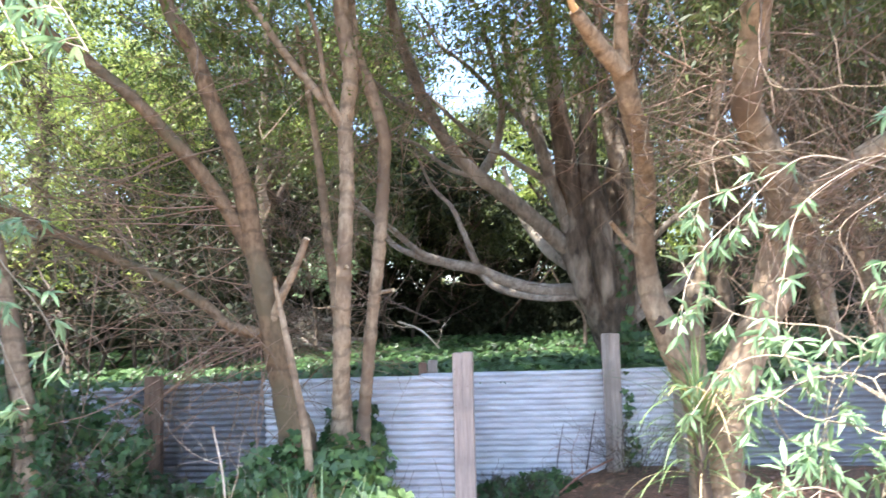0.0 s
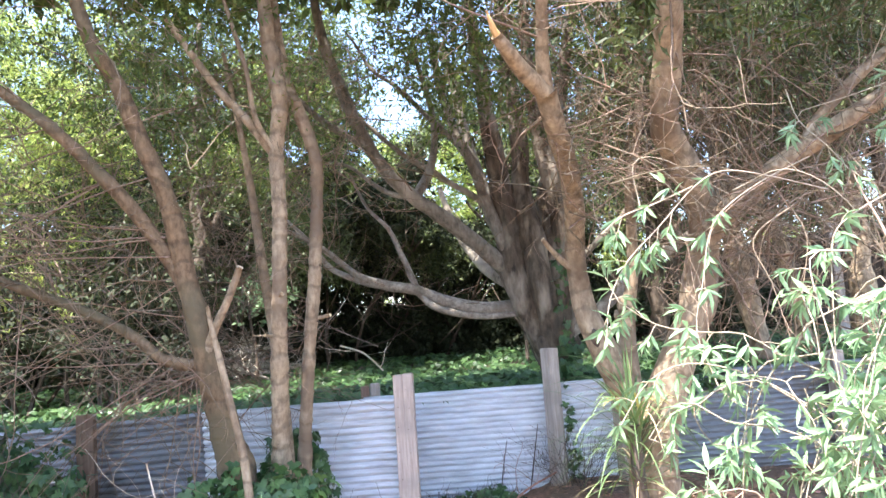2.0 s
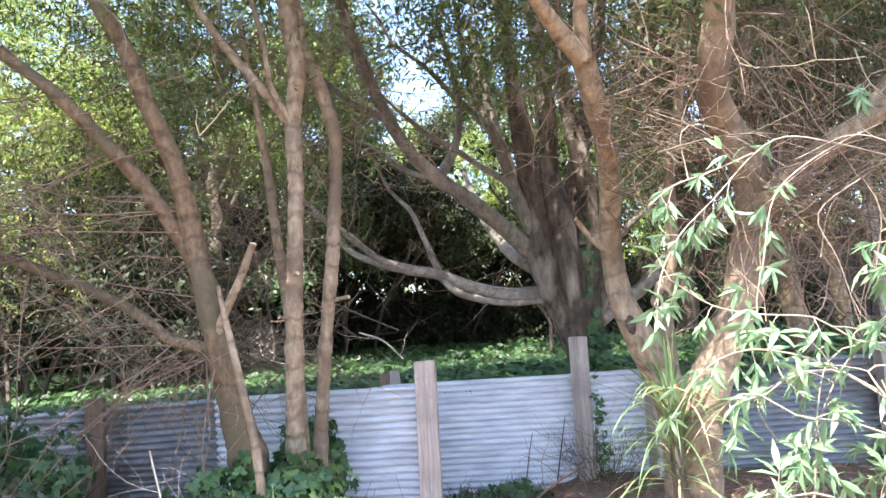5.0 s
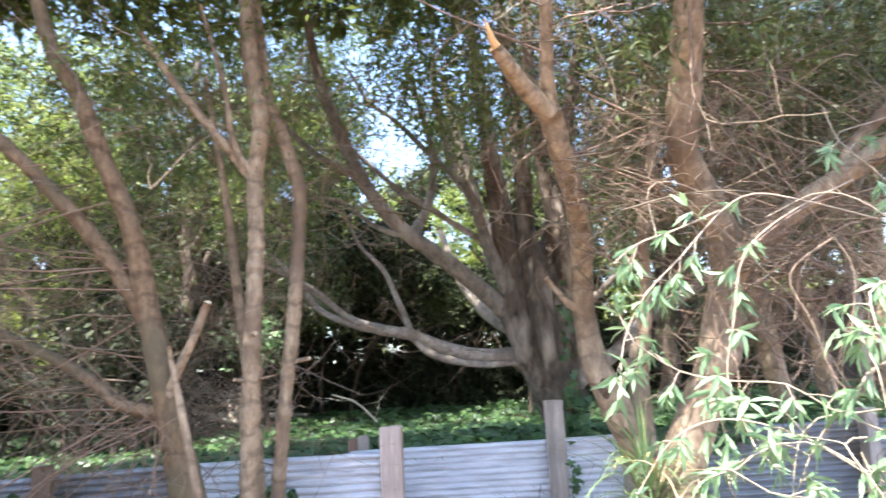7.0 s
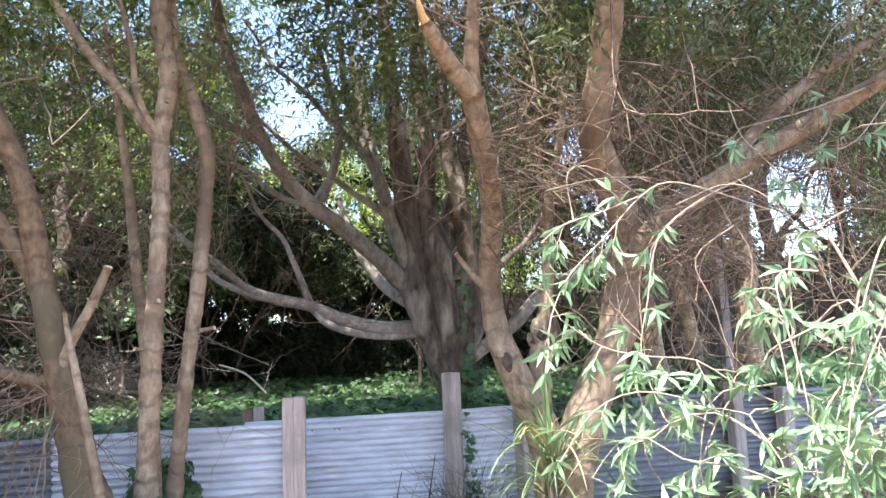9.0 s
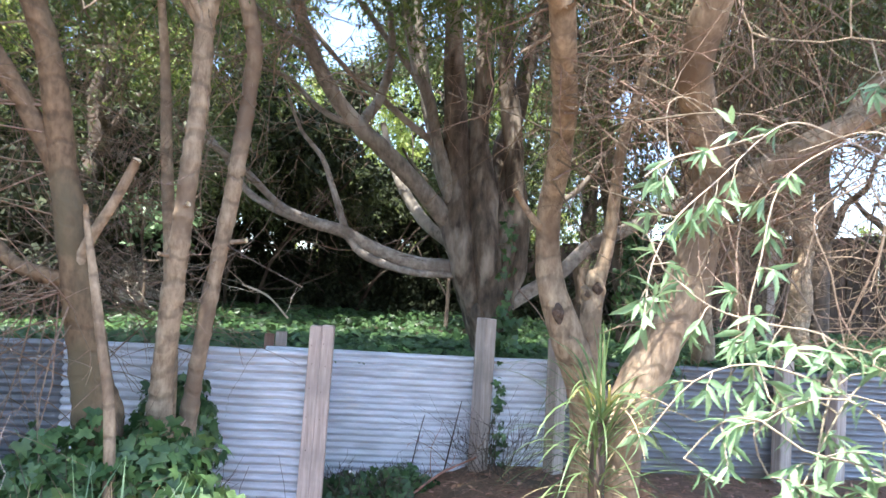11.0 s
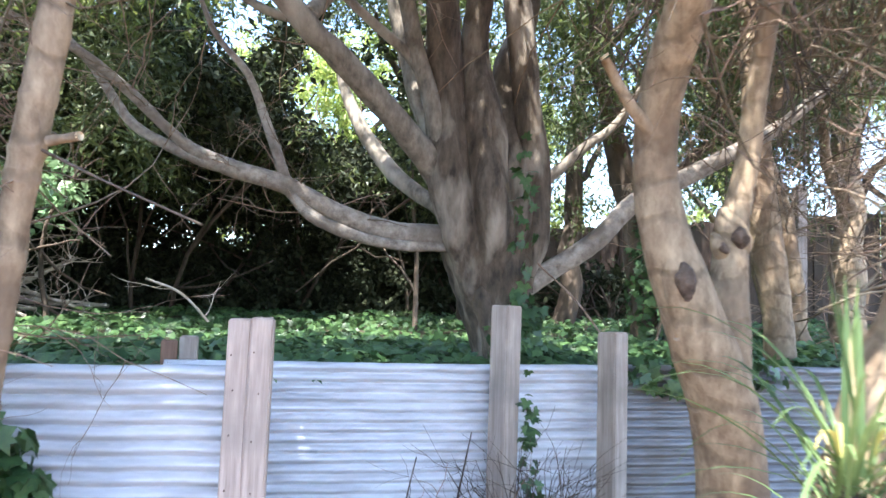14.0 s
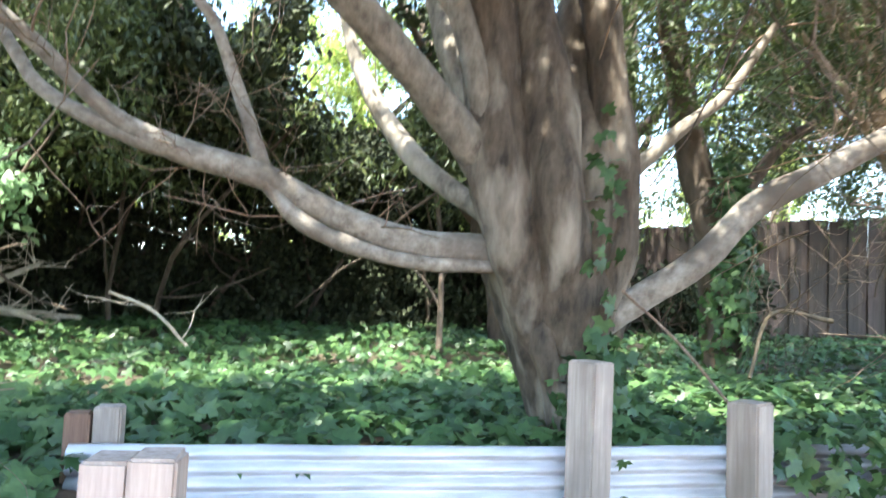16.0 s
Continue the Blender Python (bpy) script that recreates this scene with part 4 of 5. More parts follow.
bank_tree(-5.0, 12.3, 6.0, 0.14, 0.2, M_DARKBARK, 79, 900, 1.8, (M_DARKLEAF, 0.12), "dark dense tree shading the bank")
bank_tree(-9.0, 11.0, 6.0, 0.14, 0.2, M_DARKBARK, 82, 900, 1.4, (M_SUNLEAF, 0.12), "leafy tree on the bank with sunlit tone in its leaf colour")
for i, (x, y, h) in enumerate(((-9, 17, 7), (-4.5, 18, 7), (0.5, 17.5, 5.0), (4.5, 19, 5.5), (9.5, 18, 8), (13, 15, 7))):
    bank_tree(x, y, h, 0.2, 0.2, M_DARKBARK, 90 + i, 850, 1.4, (M_SUNLEAF, 0.18), "leafy tree beyond the paling fence with sunlit tone in its leaf colour")


def hedge(label, low, high, n, leaf, seed, mat, stems=7.0):
    """A thick evergreen hedge: bare dark stems inside, leaves without gaps outside."""
    h = thing("hedge", label, "hedge", ((low[0] + high[0]) / 2, (low[1] + high[1]) / 2, 0.85))
    g, geo = np.random.default_rng(seed), Geo()
    for _ in range(int((high[0] - low[0]) * stems) + 2):
        x, y = g.uniform(low[0], high[0]), g.uniform(low[1], high[1])
        twig_tree(geo, (x, y, 0.75), (g.normal() * 0.3, g.normal() * 0.3, 1), high[2] - 0.9, 0.03, 1, g, 5, 0.3, 3)
    under("stem", geo.mesh("stem", M_DARKBARK), h, kind="stuff")
    under("foliage", leaf_mesh("foliage", *clumps(cloud(n, low, high, seed, 1.0, -0.45), 36, 0.3, leaf, 0.4, seed), (BROAD_V, SIMPLE_F), mat), h, kind="stuff")
    return h


hedge("dense evergreen hedge closing the back of the bank, shade in its leaf colour", (-9.5, 12.9, 0.9), (2.6, 13.9, 3.5), 4600, 0.10, 101, M_HEDGESHADE, 2.5)
hedge("overgrown shrubs on the bank among the trees, shade in their leaf colour", (-8.5, 8.2, 1.2), (-3.0, 9.6, 2.3), 420, 0.10, 102, M_HEDGESHADE)
# Boughs placed over the hollow to darken what lies under them.
hedge("evergreen boughs roofing a hollow over the ivy, shade in their leaf colour", (-6.0, 9.9, 2.75), (1.3, 12.9, 4.0), 1700, 0.10, 105, M_HEDGESHADE, 0.3)
hedge("light green shrub growing out of the dark hedge", (-2.85, 9.7, 1.8), (-2.25, 10.3, 2.4), 13, 0.11, 104, M_PALE, 1.0)
hedge("low shrubs before the paling fence, shade in their leaf colour", (2.2, 12.6, 0.9), (5.6, 13.3, 1.7), 260, 0.12, 103, M_HEDGESHADE)
# Two trees never in view, added to block sky light from the left.
bank_tree(-6.2, 2.0, 4.6, 0.12, 0.2, M_TAN, 83, 900, 0.3, (M_WILLOW, 0.10), "unseen leafy willow added beside the path for shade")
bank_tree(-5.2, -1.6, 4.6, 0.12, 0.2, M_TAN, 84, 800, 0.3, (M_WILLOW, 0.10), "unseen leafy willow added beside the path for shade")
brush = thing("brushwood", "tangle of dry brown brushwood hanging over the bank", "brushwood", (-3, 6.5, 0.8))
for seed in (201, 205):
    twigs(brush, cloud(60, (-5.4, 6.5, 0.9), (-3.2, 8.0, 2.6), seed, 1.0, -1), 6, seed, 1.0, 0.008, 2, 3, (-0.4, -0.2, 0.3))
twigs(brush, cloud(80, (-6.5, 5.8, 0.9), (-3.5, 7.5, 2.4), 66, 1.0, -1), 12, 203, 1.1, 0.008, 2, 3, (-0.4, -0.2, 0.3))
thicket = thing("brushwood", "thicket of dry brown twigs under the leaning tree", "brushwood", (3.5, 6.8, 0.8))
for seed in (202, 206, 207):
    twigs(thicket, cloud(40, (3.2, 7.2, 1.0), (5.8, 8.6, 2.5), seed, 1.0, -1), 20, seed, 1.0, 0.008, 2, 3, (0.2, -0.2, 0.2))


# ---- ivy ----
def ivy_leaves(pos, g, tilt=0.55, size=(0.05, 0.085), lift=0.05, face=(0, -0.35, 1.0)):
    n = len(pos)
    up = unit(g.normal(size=(n, 3)) * tilt + face)
    way = g.normal(size=(n, 3))
    way = unit(way - up * (way * up).sum(1, keepdims=True) + (0, -0.3, -0.2))
    return pos + up * g.uniform(0, lift, (n, 1)), way, up, g.uniform(*size, n)


def ivy_bank():
    g = np.random.default_rng(5)
    ivy = thing("ivy_ground_cover", "dense dark green ivy covering the bank", "ivy", (1, 9, 0.85), kind="stuff")
    for seed, (x0, x1, s0, s1, n, size) in enumerate(((-1.6, 4.6, 0.0, 2.2, 6500, (0.055, 0.105)), (-8, -1.4, 0.0, 2.2, 4200, (0.05, 0.085)), (4.4, 8, 0, 2.2, 1800, (0.05, 0.09)), (-9, 9, 2.0, 7.3, 15000, (0.055, 0.095)))):
        p = np.empty((n, 3))
        for k in range(n):
            x = g.uniform(x0, x1)
            y = fence_line(x) + 0.07 + g.uniform(s0, s1)
            p[k] = (x, y, bank_height(x, y) + 0.10 * max(0, noise.noise(Vector((x * 1.8, y * 1.8, 7)))))
        under("ivy_patch", leaf_mesh("ivy_patch", *ivy_leaves(p, g, size=size, lift=0.09), (IVY_V, IVY_F), M_IVY), ivy, kind="stuff")


def ivy_bush(label, centre, radii, n, seed, big=(0.055, 0.10), pieces=0):
    """A mound of ivy: leaves on a lumpy dome, some of them singly."""
    g = np.random.default_rng(seed)
    bush = thing("ivy_bush", label, "ivy", (centre[0], centre[1], 0))
    d = unit(g.normal(size=(n, 3)) + (0, -0.5, 0.25))
    r = np.array([0.8 + 0.35 * noise.noise(Vector(q) * 2.2 + Vector((seed, 0, 0))) for q in d]) * g.uniform(0.75, 1.05, n)
    pos = np.array(centre) + d * r[:, None] * np.array(radii)
    keep = pos[:, 2] > ground_height(centre[0], centre[1])
    pos, d = pos[keep], d[keep]
    up = unit(d + g.normal(size=d.shape) * 0.45 + (0, -0.3, 0.3))
    way = unit(g.normal(size=d.shape) * 0.6 + (0, 0, -0.7))
    size = g.uniform(*big, len(pos))
    order = np.argsort(pos[:, 1])
    first, rest = order[:pieces], order[pieces:]
    if len(rest):
        under("foliage", leaf_mesh("foliage", pos[rest], way[rest], up[rest], size[rest], (IVY_V, IVY_F), M_IVY), bush, kind="stuff")
    single_leaves(bush, pos[first], way[first], up[first], size[first], (IVY_V, IVY_F), M_IVY)
    geo = Geo()
    for k in range(40):
        twig_tree(geo, (centre[0] + g.normal() * radii[0] * 0.3, centre[1] + g.normal() * 0.1, -0.18), (g.normal() * 0.5, -0.2 + g.normal() * 0.3, 1), radii[2] * 1.2, 0.004, 1, g)
    under("stem", geo.mesh("stem", M_DARKBARK), bush, kind="stuff")
    return bush


LEAF_MESHES = {}


def single_leaves(owner, pos, way, up, size, pattern, mat, name="leaf"):
    """Leaves as objects of their own on one shared mesh."""
    key = (mat.name, len(pattern[0]))
    if key not in LEAF_MESHES:
        LEAF_MESHES[key] = mesh_of(name, pattern[0], pattern[1], mat)
    y = unit(way)
    x = unit(np.cross(y, up))
    z = np.cross(x, y)
    for k in range(len(pos)):
        m = Matrix(((*x[k], 0), (*y[k], 0), (*z[k], 0), (0, 0, 0, 1))).transposed()
        ob = part(name, LEAF_MESHES[key], owner)
        ob.matrix_local = Matrix.Translation(Vector(pos[k]) - owner.location) @ m @ Matrix.Scale(float(size[k]), 4)


ivy_bank()
ivy_bush("bushy green ivy round the foot of the slender stems", (-1.08, 4.5, 0.15), (0.48, 0.35, 0.58), 1000, 3, (0.055, 0.105), pieces=260)
ivy_bush("ivy mound at the foot of the forked tree", (-1.42, 4.35, 0.12), (0.42, 0.32, 0.6), 1100, 4, (0.05, 0.10))
ivy_bush("dark ivy heaped against the iron fence", (-3.2, 5.0, 0.2), (1.0, 0.5, 0.85), 2000, 5)
ivy_bush("tall dark ivy covering an old stump", (-3.15, 4.5, 0.35), (0.42, 0.35, 1.0), 1500, 6)
ivy_bush("low ivy along the foot of the iron fence", (-2.35, 5.05, -0.1), (0.65, 0.35, 0.45), 900, 17)
ivy_bush("ivy climbing the iron behind the forked tree", (-1.15, 5.35, 0.4), (0.3, 0.12, 0.45), 330, 7)
ivy_bush("small ivy at the foot of the iron sheet", (0.25, 6.35, -0.12), (0.35, 0.2, 0.2), 160, 8)
ivy_bush("small ivy beside the square post", (0.98, 6.42, 0.3), (0.06, 0.06, 0.55), 60, 9, (0.04, 0.07))
ivy_bush("ivy trailing over the sheets beyond the posts", (2.0, 6.52, 0.82), (0.7, 0.06, 0.14), 130, 10, (0.05, 0.09))
ivy_bush("ivy climbing the foot of the grey trunk", (1.08, 7.0, 0.95), (0.2, 0.14, 0.35), 160, 12, (0.05, 0.09))
ivy_bush("ivy climbing a dark trunk on the bank", (3.1, 9.3, 1.5), (0.25, 0.22, 1.3), 700, 13, (0.06, 0.11))


ivy_bush("single ivy leaves climbing the grey trunk", (1.08, 6.93, 1.6), (0.10, 0.06, 0.6), 34, 14, (0.05, 0.085))
ivy_bush("young ivy at the foot of the iron", (-0.15, 6.2, -0.15), (0.25, 0.2, 0.2), 120, 15, (0.05, 0.09))


# ---- grass clump ----
def blade(g, base, way, length, width, droop):
    """A strap leaf with a fold along its middle."""
    n, rows = 9, []
    p, d = np.array(base, float), unit(np.array(way, float))
    side = unit(np.cross(d, (0.01, 0.02, 1.0)))
    v, f = [], []
    for k in range(n + 1):
        t = k / n
        w = width * (0.6 + 0.8 * t) * (1 - t) ** 0.6 if t < 1 else 0.0005
        up = np.cross(side, d)
        v += [tuple(p - side * w + up * w * 0.35), tuple(p), tuple(p + side * w + up * w * 0.35)]
        d = unit(d + np.array((0, 0, -droop * (0.25 + t))) / n * 2.0)
        p = p + d * length / n
    for k in range(n):
        o = 3 * k
        f += [(o, o + 1, o + 4, o + 3), (o + 1, o + 2, o + 5, o + 4)]
    return v, f


def grass_clump(at, n, seed):
    g = np.random.default_rng(seed)
    clump = thing("flax_clump", "green strap-leaved clump with a yellow heart and dry blades", "plant", (at[0], at[1], 0))
    limb("stalk", [(at[0] + 0.05, at[1] + 0.05, -0.1, 0.05), (at[0], at[1], 0.4, 0.045), (at[0], at[1], at[2] - 0.05, 0.035)], clump, M_DARKBARK, 10, 0.3)
    for k in range(n):
        a = g.uniform(0, 2 * np.pi)
        steep = g.uniform(0.1, 1.6)
        way = (math.cos(a) * 0.8, math.sin(a) * 0.8, steep)
        h = at[2] + g.uniform(-0.45, 0.03)
        if k < 7:
            way, h = (g.normal() * 0.10, g.normal() * 0.1, 1.6), at[2]
        if 7 <= k < 14:
            way, h = (math.cos(a) * 0.8, -0.6, 0.9), at[2] + 0.03
        dry = k % 11 == 5
        v, f = blade(g, (at[0] + g.normal() * 0.02, at[1] + g.normal() * 0.02, h), way, g.uniform(0.35, 0.52) if k < 7 else g.uniform(0.2, 0.35) if k < 14 else g.uniform(0.35, 0.75), g.uniform(0.010, 0.014) if k < 7 else g.uniform(0.005, 0.011), 0.15 if k < 7 else g.uniform(0.7, 1.5))
        under("blade", mesh_of("blade", v, f, M_STRAW if dry else M_HEART if 7 <= k < 14 else M_FLAX), clump)
    return clump


limb_trunk = thing("ivy_stump", "thin brown trunk rising out of dark ivy", "tree", (-3.0, 4.4, -0.19))
limb("trunk", [(-2.95, 4.4, -0.3, 0.09), (-3.0, 4.4, 0.6, 0.08), (-3.1, 4.4, 1.3, 0.06), (-3.3, 4.4, 2.2, 0.045), (-3.6, 4.4, 3.6, 0.03)], limb_trunk, M_TAN, 12, 0.15)
grass_clump((1.05, 4.34, 0.80), 125, 3)


def tuft(label, at, n, length, seed, mat):
    g = np.random.default_rng(seed)
    t = thing("grass_tuft", label, "grass", at)
    for k in range(n):
        a = g.uniform(0, 2 * np.pi)
        lean = g.uniform(0.05, 0.4)
        v, f = blade(g, (at[0] + g.normal() * 0.06, at[1] + g.normal() * 0.04, at[2]), (math.cos(a) * lean, math.sin(a) * lean, 1), length * g.uniform(0.6, 1.1), g.uniform(0.004, 0.010), g.uniform(0.1, 0.6))
        under("blade", mesh_of("blade", v, f, mat if k % 3 else M_STRAW), t)


tuft("tall thin pale grass blades before the ivy", (-1.02, 3.75, -0.2), 22, 0.85, 21, M_PALE)
tuft("tall thin pale grass blades before the ivy", (-1.35, 3.8, -0.2), 12, 0.9, 22, M_PALE)


# ---- leafy sprays near the path ----
LONG = (0.06, 0.105)


def hanging_stems(g, n, low, high, reach):
    """Thin arching stems that come from one side and droop to ends spread over a box."""
    stems = []
    for _ in range(n):
        end = g.uniform(low, high)
        start = end + np.array(reach) * g.uniform(0.35, 0.95) + g.normal(size=3) * (0.12, 0.08, 0.2)
        mid = (start + end) / 2 + g.normal(size=3) * 0.05 + (0, 0, g.uniform(0.08, 0.2))
        last = end + (end - mid) * 0.25 + (0, 0, -g.uniform(0.05, 0.14))
        stems.append([tuple(start), tuple(mid), tuple(end), tuple(last)])
    return stems


def spray(label, stems, whorl, seed, leaf=(0.055, 0.10), pieces=300, thick=0.0034, shoots=0.45):
    """Arching stems with whorls of narrow leaves at the ends of their side shoots."""
    g = np.random.default_rng(seed)
    branch = thing("leafy_branch", label, "branch", stems[0][0][:3])
    pos, way, up = [], [], []
    for rows in stems:
        line = smooth_line([(*p, r) for p, r in zip([q[:3] for q in rows], np.linspace(thick, 0.0022, len(rows)))], 0.05)
        under("stem", Geo().tube(line, 6, 0.1, 20).mesh("stem", M_STEM), branch)
        n = len(line)
        geo = Geo()
        for k in range(n // 3, n):
            if g.random() < shoots or k > n - 2:
                d = unit(line[min(k + 1, n - 1), :3] - line[max(k - 1, 0), :3] + g.normal(size=3) * 0.7 + (0, 0, -0.1))
                q, small = line[k, :3].copy(), []
                for s in range(5):
                    small.append((*q, 0.0022 - 0.0002 * s))
                    q = q + d * g.uniform(0.012, 0.035)
                    d = unit(d + (0, 0, -0.12) + g.normal(size=3) * 0.12)
                geo.tube(small, 4, cap=False)
                count = int(g.integers(whorl[0], whorl[1]))
                side = unit(np.cross(d, g.normal(size=3)))
                other = np.cross(d, side)
                for s in range(count):
                    a = 2.4 * s
                    open_ = g.uniform(0.5, 1.3)
                    w = unit(d * 0.8 + (side * math.cos(a) + other * math.sin(a)) * open_ + (0, 0, -0.35))
                    c = np.array(small[4 - s % 3][:3])
                    pos.append(c), way.append(w), up.append(unit(d * 0.8 + (0, 0, 0.6) + g.normal(size=3) * 0.3))
        under("side_shoot", geo.mesh("side_shoot", M_STEM), branch, kind="stuff")
    pos, way, up = np.array(pos), np.array(way), np.array(up)
    size = g.uniform(*leaf, len(pos))
    order = np.argsort(pos[:, 1])
    a, b = order[:pieces], order[pieces:]
    single_leaves(branch, pos[a], way[a], up[a], size[a], (LANCE_V, LANCE_F), M_PALE)
    if len(b):
        under("foliage", leaf_mesh("foliage", pos[b], way[b], up[b], size[b], (LANCE_V, LANCE_F), M_PALE), branch, kind="stuff")
    return branch


g5 = np.random.default_rng(55)
spray("arching branch with whorls of long fresh green leaves", [
    [(1.80, 3.30, 1.88), (1.49, 3.24, 1.96), (1.28, 3.17, 1.98), (1.13, 3.11, 1.91), (0.94, 3.04, 1.74), (0.78, 2.98, 1.60), (0.68, 2.91, 1.45), (0.64, 2.85, 1.30)],
    [(1.12, 3.10, 1.91), (0.96, 3.08, 1.85), (0.80, 3.07, 1.80), (0.70, 3.05, 1.73)],
    [(1.73, 3.30, 2.04), (1.47, 3.24, 1.93), (1.27, 3.18, 1.81), (1.17, 3.12, 1.69), (1.11, 3.07, 1.51), (1.04, 3.01, 1.30), (1.08, 2.95, 1.08)],
    [(1.71, 3.40, 2.39), (1.73, 3.35, 2.22), (1.82, 3.30, 2.08), (1.88, 3.25, 1.95)],
], (6, 10), 5, LONG, shoots=0.62)
spray("drooping branch with whorls of narrow green leaves", [
    [(1.47, 2.75, 1.09), (1.26, 2.78, 1.20), (1.15, 2.81, 1.28), (0.99, 2.84, 1.30), (0.84, 2.87, 1.34), (0.71, 2.90, 1.44)],
    [(1.41, 2.60, 0.91), (1.23, 2.65, 1.06), (1.08, 2.70, 1.15), (0.91, 2.75, 1.19), (0.77, 2.80, 1.13), (0.66, 2.85, 0.97)],
    [(1.26, 2.60, 1.02), (1.11, 2.64, 1.12), (0.97, 2.67, 1.09), (0.90, 2.71, 1.00), (0.97, 2.75, 0.89)],
    [(1.31, 2.50, 0.88), (1.14, 2.56, 0.96), (0.98, 2.62, 0.99), (0.90, 2.68, 1.05), (0.82, 2.74, 1.03), (0.75, 2.80, 0.92)],
] + hanging_stems(g5, 9, (0.8, 2.4, 0.45), (1.5, 2.8, 0.95), (0.5, 0.2, 0.22)), (6, 10), 6, LONG, shoots=0.62)
spray("sunlit branch with pale green narrow leaves", [
    [(1.92, 3.00, 1.82), (1.68, 2.90, 1.72), (1.53, 2.80, 1.62), (1.45, 2.70, 1.41), (1.38, 2.60, 1.17)],
    [(1.56, 2.40, 1.42), (1.48, 2.40, 1.31), (1.46, 2.40, 1.20), (1.50, 2.40, 1.11)],
    [(1.53, 2.60, 1.40), (1.38, 2.61, 1.34), (1.30, 2.62, 1.30), (1.25, 2.64, 1.20), (1.19, 2.65, 1.21)],
] + hanging_stems(g5, 34, (1.18, 2.2, 0.6), (1.75, 2.6, 1.32), (0.45, 0.2, 0.25)), (7, 10), 16, LONG, shoots=0.5)


def bare_twigs(label, stems, seed, thick=0.005, kids=3):
    """Arching dry stems without leaves, each with a few side twigs."""
    g = np.random.default_rng(seed)
    t = thing("bare_branch", label, "branch", stems[0][0])
    for rows in stems:
        line = smooth_line([(*p, r) for p, r in zip(rows, np.linspace(thick * g.uniform(0.7, 1.2), 0.0018, len(rows)))], 0.05)
        stem = under("stem", Geo().tube(line, 6, 0.1, 20).mesh("stem", M_STEM if g.random() < 0.2 else M_TANTWIG), t)
        geo = Geo()
        for _ in range(kids):
            k = int(g.integers(1, len(line) - 2))
            twig_tree(geo, line[k, :3], line[k + 1, :3] - line[k, :3] + g.normal(size=3) * 0.06, g.uniform(0.25, 0.6), 0.0026, 1, g, 3, 0.3, 2)
        part("side_twig", geo.mesh("side_twig", M_TANTWIG), stem, kind="stuff")
    return t


def arcs(g, n, low, high):
    """Thin stems that bow up and over between two places of a box."""
    out = []
    for _ in range(n):
        a, b = g.uniform(low, high), g.uniform(low, high)
        b = a + (b - a) * min(1.0, 0.9 / (np.linalg.norm(b - a) + 0.01))
        bow = np.array((g.normal() * 0.1, g.normal() * 0.1, g.uniform(0.05, 0.25)))
        out.append([tuple(a), tuple(a + (b - a) * 0.33 + bow), tuple(a + (b - a) * 0.67 + bow), tuple(b)])
    return out


bare_twigs("pale bare twigs arching out of the leaning tree", [
    [(2.33, 3.30, 1.87), (2.12, 3.32, 1.89), (1.87, 3.34, 1.90), (1.66, 3.36, 1.85), (1.52, 3.38, 1.71), (1.47, 3.40, 1.51)],
    [(2.51, 3.50, 1.99), (2.20, 3.46, 2.10), (1.89, 3.42, 2.03), (1.57, 3.38, 1.96), (1.30, 3.34, 1.79), (1.23, 3.30, 1.67)],
    [(1.56, 3.20, 1.82), (1.61, 3.17, 1.66), (1.55, 3.15, 1.42)],
    [(1.66, 3.30, 1.84), (1.42, 3.27, 1.68), (1.46, 3.23, 1.48), (1.50, 3.20, 1.22)],
    [(0.85, 3.45, 2.01), (1.09, 3.40, 2.05), (1.34, 3.35, 2.03), (1.56, 3.30, 1.92)],
], 301, 0.0038)
bare_twigs("tangle of thin curving dry twigs before the leaning tree", [
    [(0.87, 3.60, 2.24), (1.08, 3.53, 2.11), (1.24, 3.47, 1.92), (1.42, 3.40, 1.66)],
    [(2.30, 3.30, 1.64), (2.12, 3.35, 1.69), (1.84, 3.40, 1.75), (1.62, 3.45, 1.91), (1.43, 3.50, 2.25)],
    [(2.23, 3.20, 1.75), (2.07, 3.25, 1.58), (1.93, 3.30, 1.57), (1.77, 3.35, 1.76), (1.67, 3.40, 1.98)],
] + arcs(g5, 18, (1.2, 3.2, 1.2), (2.6, 4.0, 2.7)) + arcs(g5, 9, (0.7, 3.5, 1.9), (2.2, 4.2, 2.9)), 302, 0.003)
bare_twigs("stout pale bare branch beside the path", [
    [(1.50, 2.30, 1.05), (1.62, 2.45, 1.30), (1.70, 2.67, 1.47), (1.76, 2.88, 1.68), (1.83, 3.10, 1.84), (2.0, 3.5, 2.1)],
], 303, 0.013, 4)
spray("thin branch with a tuft of fresh leaves", [
    [(-2.48, 4.0, 2.97), (-2.1, 2.8, 2.85), (-1.5, 2.05, 2.45), (-1.25, 1.92, 2.3), (-1.12, 1.88, 2.12)],
    [(-1.6, 2.15, 2.5), (-1.5, 2.05, 2.35), (-1.35, 1.98, 2.15)],
], (5, 8), 7, (0.07, 0.11), shoots=0.5)
spray("thin drooping branch with narrow leaves", [
    [(-2.75, 4.6, 1.88), (-2.4, 3.3, 1.95), (-2.1, 2.85, 1.7), (-1.9, 2.85, 1.45), (-1.78, 2.84, 1.25)],
    [(-2.3, 3.1, 1.85), (-2.05, 2.8, 1.4), (-1.9, 2.8, 1.05)],
], (5, 8), 8, (0.07, 0.11), shoots=0.4)
